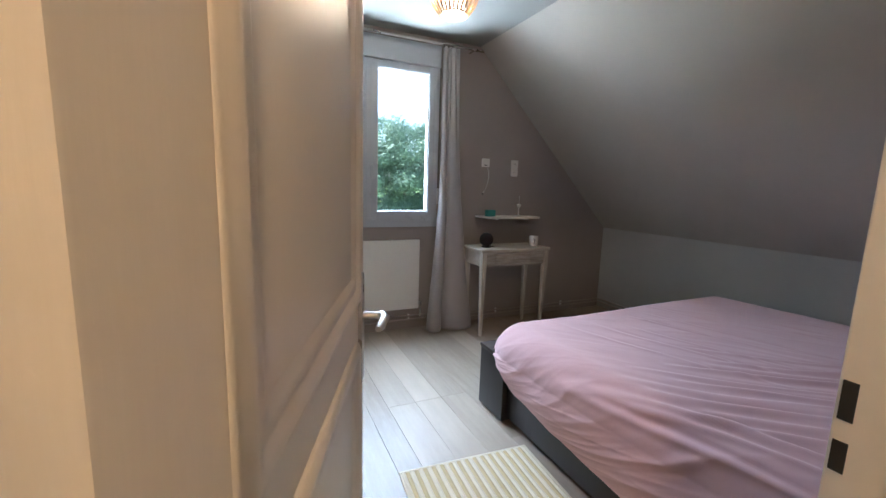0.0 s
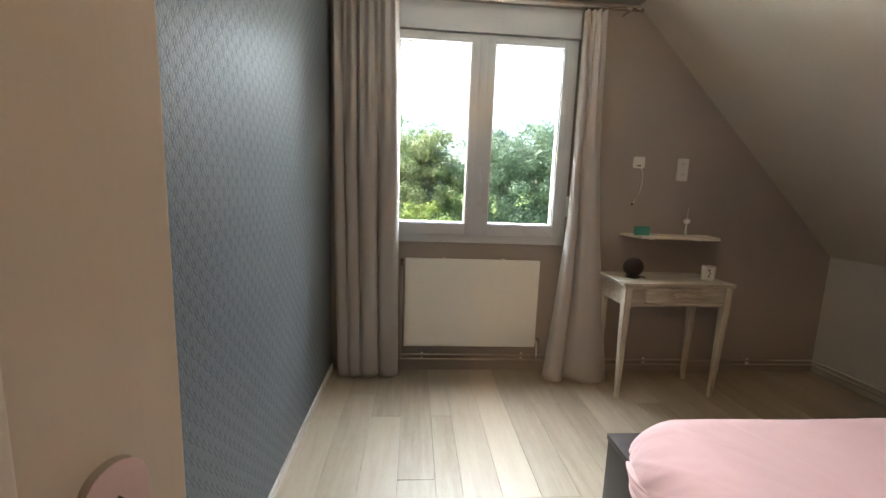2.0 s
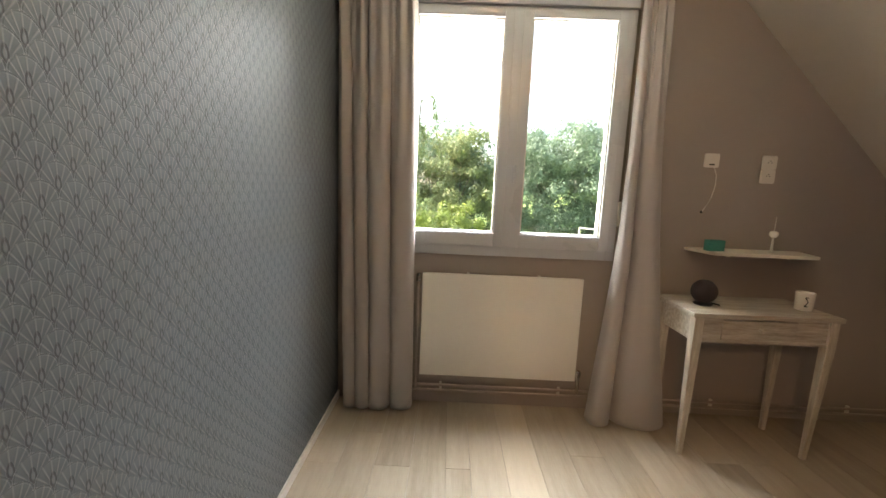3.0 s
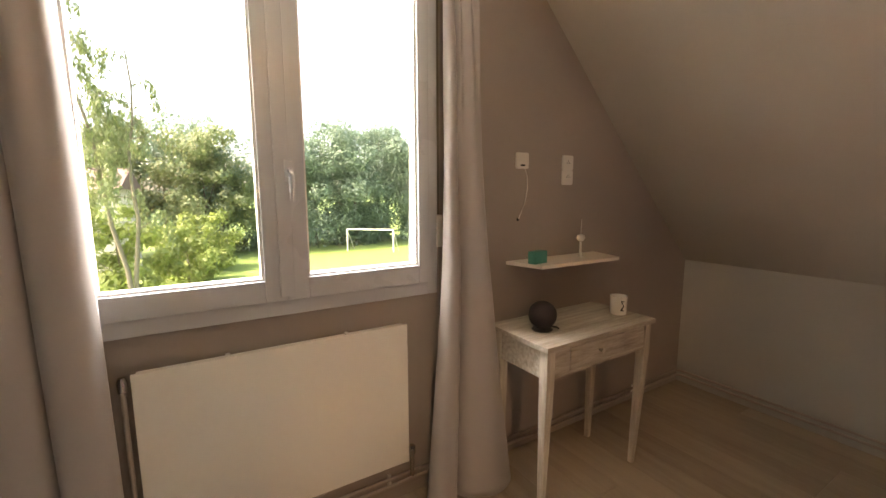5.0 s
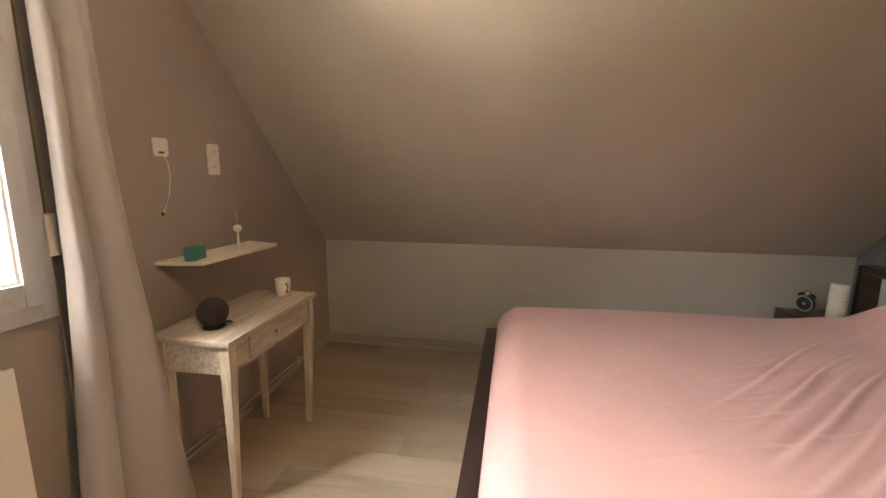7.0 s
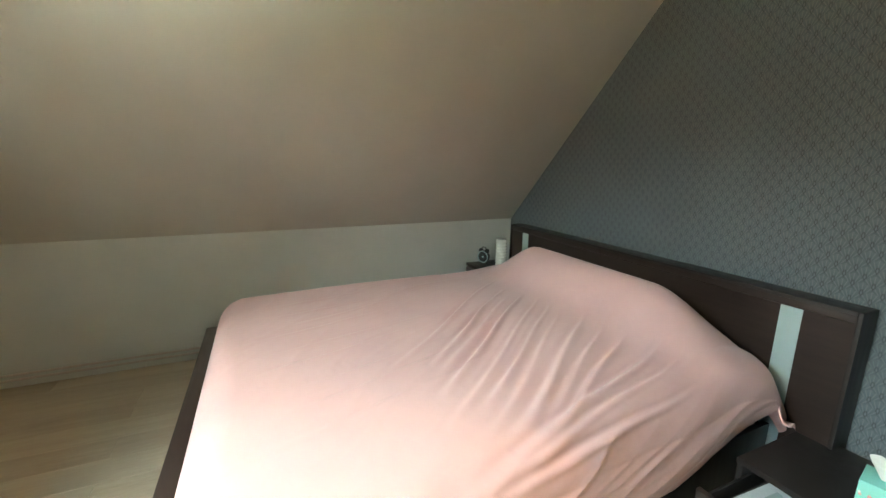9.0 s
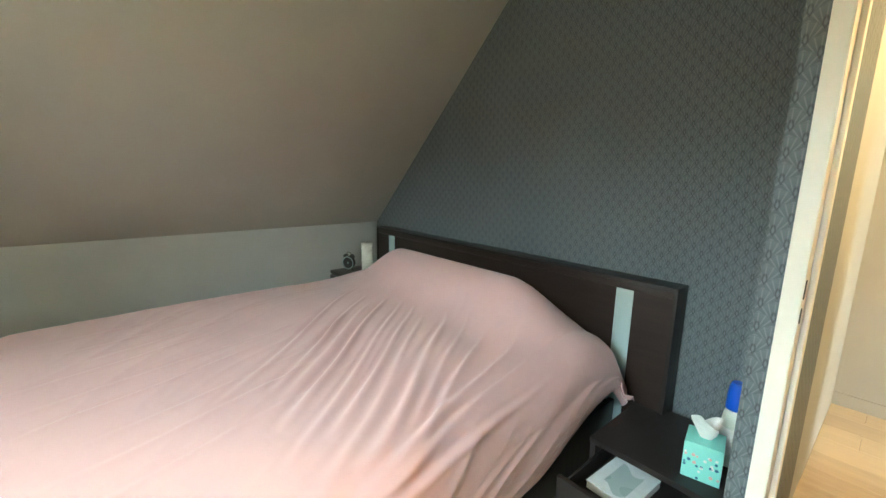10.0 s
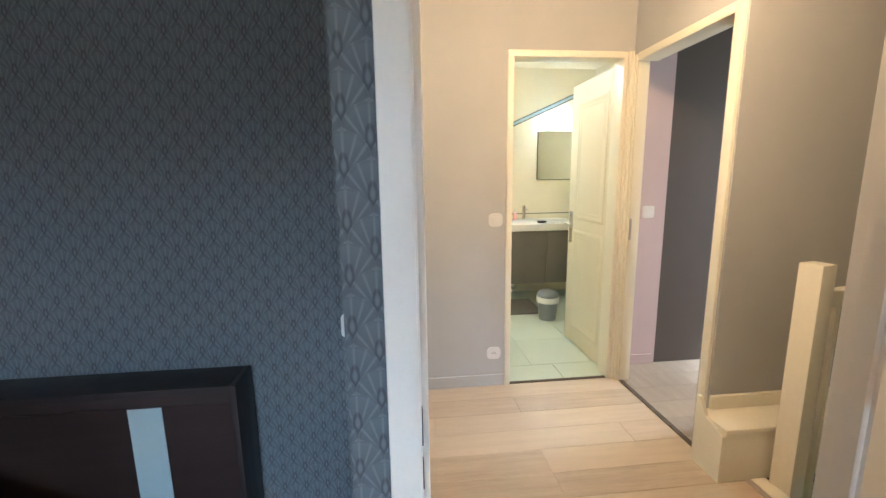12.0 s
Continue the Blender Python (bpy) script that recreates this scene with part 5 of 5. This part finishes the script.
part("drain_pipe", tube(bmesh.new(), [(0.15, -3.2, 0.22), (0.15, -3.2, 0.12), (0.22, -3.3, 0.10), (0.45, -3.42, 0.20)], 0.018, 12), "steel", van, smooth=60)
mc = thing("mirror_cabinet", "wall mirror with a light bar above the basin", "mirror", (0, 0, 0))
part("mirror_glass", boxes((-0.585, BYB + 0.012, 1.305, -0.155, BYB + 0.020, 1.835)), "mirror", mc, "silvered mirror glass")
part("mirror_frame", boxes((-0.594, BYB + 0.0005, 1.30, -0.150, BYB + 0.0115, 1.84), bevel=0.002), "grey", mc)
part("light_bar", tube(bmesh.new(), [(-0.57, BYB + 0.12, 1.885), (-0.34, BYB + 0.07, 1.868)], 0.013, 12), "tube", mc, "lit light bar", 60)
part("light_bar", tube(bmesh.new(), [(-0.38, BYB + 0.13, 1.880), (-0.17, BYB + 0.08, 1.850)], 0.013, 12), "tube", mc, "lit light bar", 60)
part("light_arm", boxes((-0.375, BYB + 0.001, 1.893, -0.345, BYB + 0.122, 1.925)), "steel", mc)
for k, (lo, hi, m) in enumerate(((-0.026, -0.016, "hole"), (-0.0155, 0.0155, "strip"), (0.016, 0.026, "hole"))):
    poly = [(1.60, 1.925 + lo), (0.125, 1.915 + lo), (-0.79, 2.315 + lo), (-0.79, 2.315 + hi), (0.125, 1.915 + hi), (1.60, 1.925 + hi)]
    part("frieze_tile", prism(bmesh.new(), poly, BYB + 0.0005, BYB + 0.006), m, bpy.data.objects["tile_border"], "grey tile frieze with dark edges")
tbin = thing("waste_bin", "small grey waste bin with a bag over its rim", "waste bin", (0.04, -2.48, 0))
part("bin_body", lathe(bmesh.new(), [(0, 0), (0.075, 0), (0.080, 0.01), (0.098, 0.215), (0.092, 0.215), (0.074, 0.012), (0, 0.012)], 28), "bin", tbin, smooth=40)
part("bag_rim", lathe(bmesh.new(), [(0.0975, 0.17), (0.103, 0.172), (0.106, 0.218), (0.100, 0.224), (0.092, 0.222)], 28), "bag", tbin, "white bag folded over the rim", 60)
part("bin_lid", lathe(bmesh.new(), [(0.100, 0.226), (0.100, 0.240), (0.075, 0.275), (0.03, 0.290), (0, 0.292)], 28), "bin", tbin, smooth=50)
mat_ob = solid("bath_mat", boxes((0.02, -3.10, 0.001, 0.36, -2.62, 0.016), bevel=0.006), "grey", "grey bath mat on the tiled floor", "bath mat", smooth=50)
soap = thing("soap_bottle", "small red and white bottle on the basin", "bottle", (0.14, -3.28, 0.865))
part("flask", lathe(bmesh.new(), [(0, 0), (0.022, 0), (0.024, 0.07), (0.01, 0.085), (0, 0.086)], 18), "coral", soap, smooth=50)
part("flask_cap", lathe(bmesh.new(), [(0, 0.0865), (0.012, 0.0865), (0.012, 0.12), (0, 0.121)], 14), "ceramic", soap, smooth=50)
dish = solid("soap_dish", lathe(bmesh.new(), [(0, 0), (0.04, 0), (0.055, 0.018), (0.05, 0.018), (0.037, 0.005), (0, 0.005)], 24), "hole", "small dark dish on the basin edge", "dish", (-0.06, -2.98, 0.865), smooth=50)
# Added glowing disc for the bathroom fill, hidden above the door head.
cb = solid("bathroom_fill_disc", lathe(bmesh.new(), [(0, 0.0), (0.10, 0.005), (0.13, 0.03), (0.13, 0.05), (0, 0.05)], 28), "tube", "added round glowing fill disc on the bathroom ceiling", "ceiling lamp", (0.78, -2.45, 2.448), smooth=50)

# ---------------------------------------------------------------- outdoors
GZ = -2.9
ground = structure("ground", sheet(bmesh.new(), lambda u, v: (-1500 + 3000 * u, -1500 + 3000 * v, GZ), 4, 4), "grass", "mown green lawn")
structure("house_base", boxes((-2.6, YN + 0.02, GZ, XE + 0.3, YN + T, -0.301)), "outer")


def tree(name, label, at, height, width, seed, leaf="leaf", trunk=0.25, clumps=64, leaves=230, low=0.06, size=0.115):
    r = random.Random(seed)
    root = thing(name, label, "tree", at, group="trees and hedge behind the lawn")
    bm = bmesh.new()
    tube(bm, [(0, 0, 0), (0.05, 0.02, height * 0.3), (-0.05, 0.05, height * 0.75)], [trunk * 0.5, trunk * 0.38, trunk * 0.1], 9)
    centres = []
    for i in range(clumps):
        a, k = r.uniform(0, 6.283), r.random() ** 0.5
        z = height * (low + (0.98 - low) * r.random())
        prof = math.sin(math.pi * min(1, max(0, (z / height - low) / (1.06 - low)) ** 0.75)) ** 0.6
        rad_ = width * 0.5 * k * (0.35 + 0.65 * prof)
        centres.append(Vector((rad_ * math.cos(a), rad_ * math.sin(a), z)))
    for c in centres[:9]:
        tube(bm, [(0, 0, c.z * 0.55), c * 0.6 + Vector((0, 0, c.z * 0.3)), c], [trunk * 0.16, trunk * 0.1, trunk * 0.04], 5)
    part("trunk", bm, "bark", root, smooth=60)
    vs, fs = [], []
    for c in centres:
        cr = r.uniform(0.55, 1.15) * width * 0.15
        for _ in range(leaves):
            d = Vector((r.gauss(0, 1), r.gauss(0, 1), r.gauss(0, 0.8)))
            d = d.normalized() * cr * (0.55 + 0.5 * r.random())
            p_ = c + d
            if p_.z < 0.05:
                continue
            n_ = (d.normalized() + Vector((r.uniform(-.6, .6), r.uniform(-.6, .6), r.uniform(-.2, .8)))).normalized()
            t_ = n_.cross(Vector((r.uniform(-1, 1), r.uniform(-1, 1), r.uniform(-1, 1)))).normalized()
            b_ = n_.cross(t_)
            s_ = size * r.uniform(0.6, 1.3)
            k0 = len(vs)
            vs += [p_ - t_ * s_, p_ + b_ * s_ * 0.5 + n_ * s_ * 0.15, p_ + t_ * s_, p_ - b_ * s_ * 0.5]
            fs.append((k0, k0 + 1, k0 + 2, k0 + 3))
    me = bpy.data.meshes.new("crown")
    me.from_pydata(vs, [], fs)
    me.materials.append(M[leaf])
    o = new("crown", me)
    o.parent = root
    return root


base = [tree("tree", "bushy dark green tree at the far edge of the lawn", (15.6, 37.0, GZ), 10.1, 8.0, 1),
        tree("tree", "broad green tree at the far edge of the lawn", (9.0, 37, GZ), 8.9, 7.8, 2),
        tree("tree", "pale leafy tree behind the lawn", (2.0, 34.5, GZ), 8.4, 6.0, 3, "leaf2")]
rt = random.Random(11)
for i in range(15):
    x = -14 + i * 3.4
    y = 35 + 3.2 * rt.random() - 0.012 * (x - 5) ** 2 * 0.5
    if x > 20:
        y -= (x - 20) * 0.55
    s = rt.uniform(0.85, 1.12)
    copy_thing(base[i % 2 if x > 3 else (2 if i % 2 else 1)], Matrix.LocRotScale((x, y, GZ), Euler((0, 0, rt.uniform(0, 6.28))), (s, s, s * rt.uniform(0.9, 1.08))))
for x, y, h, w, sd in ((0.9, 25.0, 2.6, 3.2, 7), (-1.3, 22.0, 3.7, 3.4, 8), (-3.2, 23.5, 4.6, 3.8, 18), (1.9, 28.0, 3.0, 3.2, 28)):
    tree("shrub", "low pale yellow-green shrub beside the lawn", (x, y, GZ), h, w, sd, "leaf3", 0.08, 34, 150, 0.05, 0.10)


def weeping_tree(at, seed):
    """Three bare leaning stems that fork high up, with thin hanging sprays of leaves."""
    r = random.Random(seed)
    root = thing("willow", "tall thin willow with leaning stems and sparse pale leaves", "tree", at)
    bm = bmesh.new()
    stems = []
    for x, y, top, lean in ((-0.15, 0.0, 12.4, -1.9), (0.10, 0.1, 9.0, 0.35)):
        pts = [Vector((x + lean * (k / 8) ** 1.5 + 0.10 * math.sin(k * 1.7 + seed + lean), y + 0.08 * math.cos(k * 1.3 + lean), top * k / 8)) for k in range(9)]
        tube(bm, pts, [0.075 * (1 - k / 9.5) + 0.010 for k in range(9)], 8)
        stems.append(pts)
    twigs = []
    for pts, lean0 in zip(stems, (-1.9, 0.35)):
        for _ in range(34 if lean0 < 0 else 14):
            k = r.uniform(2.6, 7.9)
            p = pts[int(k)].lerp(pts[int(k) + 1], k % 1)
            a, n = r.uniform(0, 6.283), r.uniform(0.35, 1.15)
            q = p + Vector((math.cos(a) * n, math.sin(a) * n, r.uniform(0.1, 0.6)))
            e = q + Vector((math.cos(a) * 0.25, math.sin(a) * 0.25, -r.uniform(0.3, 1.3)))
            tube(bm, [p, q, e], [0.022, 0.012, 0.004], 5)
            twigs.append((p, q, e))
    part("trunk", bm, "palebark", root, smooth=60)
    vs, fs = [], []
    for p, q, e in twigs:
        for _ in range(150):
            t = r.random()
            c = p.lerp(q, t * 2) if t < 0.5 and r.random() < 0.4 else q.lerp(e, r.random())
            c = c + Vector((r.gauss(0, 0.10), r.gauss(0, 0.10), r.gauss(0, 0.12)))
            d = Vector((r.gauss(0, 0.4), r.gauss(0, 0.4), -1)).normalized()
            b = d.cross(Vector((r.uniform(-1, 1), r.uniform(-1, 1), 0.1))).normalized()
            n, k0 = r.uniform(0.06, 0.12), len(vs)
            vs += [c - d * n, c + b * n * 0.35, c + d * n, c - b * n * 0.35]
            fs.append((k0, k0 + 1, k0 + 2, k0 + 3))
    me = bpy.data.meshes.new("crown")
    me.from_pydata(vs, [], fs)
    me.materials.append(M["leaf2"])
    new("crown", me).parent = root


weeping_tree((-0.62, 20, GZ), 9)

hs = thing("house", "small white rendered house with a dark tiled roof behind the trees", "house", (-4.35, 30.5, GZ), -6)
part("wall", boxes((-2.6, -2.0, 0, 2.6, 2.0, 4.5)), "outer", hs, "white rendered wall")
part("roof", prism(bmesh.new(), [(-2.35, 4.501), (2.35, 4.501), (0, 5.6)], -2.9, 2.9, "x"), "tileroof", hs, "dark tiled roof")
for x in (-1.7, 0.3):
    w = part("window", boxes((x, -2.03, 2.2, x + 1.0, -2.001, 3.3), bevel=0.01), "white", hs, "white window frame")
    part("pane", boxes((x + 0.08, -2.04, 2.28, x + 0.92, -2.031, 3.22)), "hole", w, "dark window pane")

goal = thing("football_goal", "small white football goal standing on the lawn", "football goal", (0, 0, 0))
GX, GY, GW, GH = 12.2, 30.4, 3.6, 1.62
ca, sa = math.cos(radians(-44)), math.sin(radians(-44))


def gp(a, b, z):
    return (GX + a * ca - b * sa, GY + a * sa + b * ca, GZ + z)


for a in (-GW / 2, GW / 2):
    part("goal_post", tube(bmesh.new(), [gp(a, 0, 0), gp(a, 0, GH)], 0.05, 10), "white", goal, smooth=60)
    part("back_stay", tube(bmesh.new(), [gp(a, 0, GH), gp(a, 1.1, 0)], 0.02, 8), "white", goal, smooth=60)
part("crossbar", tube(bmesh.new(), [gp(-GW / 2, 0, GH), gp(GW / 2, 0, GH)], 0.05, 10), "white", goal, smooth=60)

pyl = thing("lattice_mast", "grey galvanised lattice mast standing behind the garden", "mast", (10.75, 18.6, GZ), -28)
PH = 24.0


def leg_at(i, z):
    w = 0.92 - 0.45 * z / PH
    sx, sy = ((-1, -1), (1, -1), (1, 1), (-1, 1))[i]
    return Vector((sx * w, sy * w, z))


for i in range(4):
    part("mast_leg", tube(bmesh.new(), [leg_at(i, 0), leg_at(i, PH)], [0.24 if i == 0 else 0.10, 0.15 if i == 0 else 0.07], 8), "galv", pyl, smooth=60)
for k in range(10):
    z0, z1 = k * 2.4, (k + 1) * 2.4
    for i in range(4):
        j = (i + 1) % 4
        a, b = (i, j) if k % 2 else (j, i)
        part("brace", tube(bmesh.new(), [leg_at(a, z0), leg_at(b, z1)], 0.05, 6), "galv", pyl)
        part("cross_bar", tube(bmesh.new(), [leg_at(i, z1), leg_at(j, z1)], 0.035, 6), "galv", pyl)

# ---------------------------------------------------------------- floors, piece by piece
def planks(owner, x0, y0, x1, y1, along, width, length, m, seed, holes=()):
    r = random.Random(seed)
    cache = {}
    gap = 0.0006

    def piece(a0, b0, a1, b1):
        key = (round(a1 - a0, 3), round(b1 - b0, 3))
        if key not in cache:
            w, h = key
            bm = bmesh.new()
            c = 0.0008
            lo = [bm.verts.new(v) for v in ((0, 0, -0.012), (w, 0, -0.012), (w, h, -0.012), (0, h, -0.012))]
            md = [bm.verts.new(v) for v in ((0, 0, -c), (w, 0, -c), (w, h, -c), (0, h, -c))]
            hi = [bm.verts.new(v) for v in ((c, c, 0), (w - c, c, 0), (w - c, h - c, 0), (c, h - c, 0))]
            bm.faces.new(hi)
            for s, e in ((lo, md), (md, hi)):
                for k in range(4):
                    bm.faces.new((s[k], s[(k + 1) % 4], e[(k + 1) % 4], e[k]))
            cache[key] = to_mesh("plank", bm, m)
        o = new("plank", cache[key])
        o.parent = owner
        o.location = (a0, b0, 0)

    a0, a1, b0, b1 = (x0, x1, y0, y1) if along == "Y" else (y0, y1, x0, x1)
    n = 0
    a = a0
    while a < a1 - 0.01:
        e = min(a + width, a1)
        b = b0 - r.choice((0.0, 0.4, 0.8)) * length
        while b < b1 - 0.005:
            f = b + length
            lo_, hi_ = max(b, b0), min(f, b1)
            if hi_ - lo_ > 0.02:
                if along == "Y":
                    piece(a + gap / 2, lo_ + gap / 2, e - gap / 2, hi_ - gap / 2)
                else:
                    piece(lo_ + gap / 2, a + gap / 2, hi_ - gap / 2, e - gap / 2)
                n += 1
            b = f
        a = e


fl = tagged(new("floor"), "grey-beige laminate floor of the bedroom", kind="structure")
planks(fl, XW, DY1, 1.463, YN, "Y", 0.165, 1.25, "plank", 1)
planks(fl, 1.463, YS, XE, YN, "Y", 0.165, 1.25, "plank", 2)
fh = tagged(new("hall_floor"), "honey-toned laminate floor of the hall", kind="structure")
planks(fh, -0.094, -0.335, JX1 + 0.02, DY1, "X", 0.165, 1.25, "plankx", 3)
planks(fh, 0.0, HY, 1.40, -0.335, "X", 0.165, 1.25, "plankx", 4)
f2 = tagged(new("bedroom_2_floor"), "grey laminate floor of the second bedroom", kind="structure")
planks(f2, -2.6, -1.478, -0.026, -0.60, "X", 0.165, 1.25, "plank", 5)
fb = tagged(new("bathroom_floor"), "pale square floor tiles of the bathroom", kind="structure")
bm = bmesh.new()
box(bm, 0.0015, 0.0015, -0.010, 0.4485, 0.4485, 0.0, 0.0012, 1)
tile_me = to_mesh("tile", bm, "bathtile")
for i in range(6):
    for j in range(5):
        o = new("tile", tile_me)
        o.parent = fb
        o.location = (-0.85 + i * 0.45, -1.55 - 0.45 * (j + 1), 0)
bm = bmesh.new()
box(bm, 0.0015, 0.0015, -0.010, 0.3985, 0.2185, 0.0, 0.0012, 1)
edge_me = to_mesh("tile", bm, "bathtile")
for i in range(2):
    o = new("tile", edge_me)
    o.parent = fb
    o.location = (-0.055 + i * 0.40, -1.549, 0)
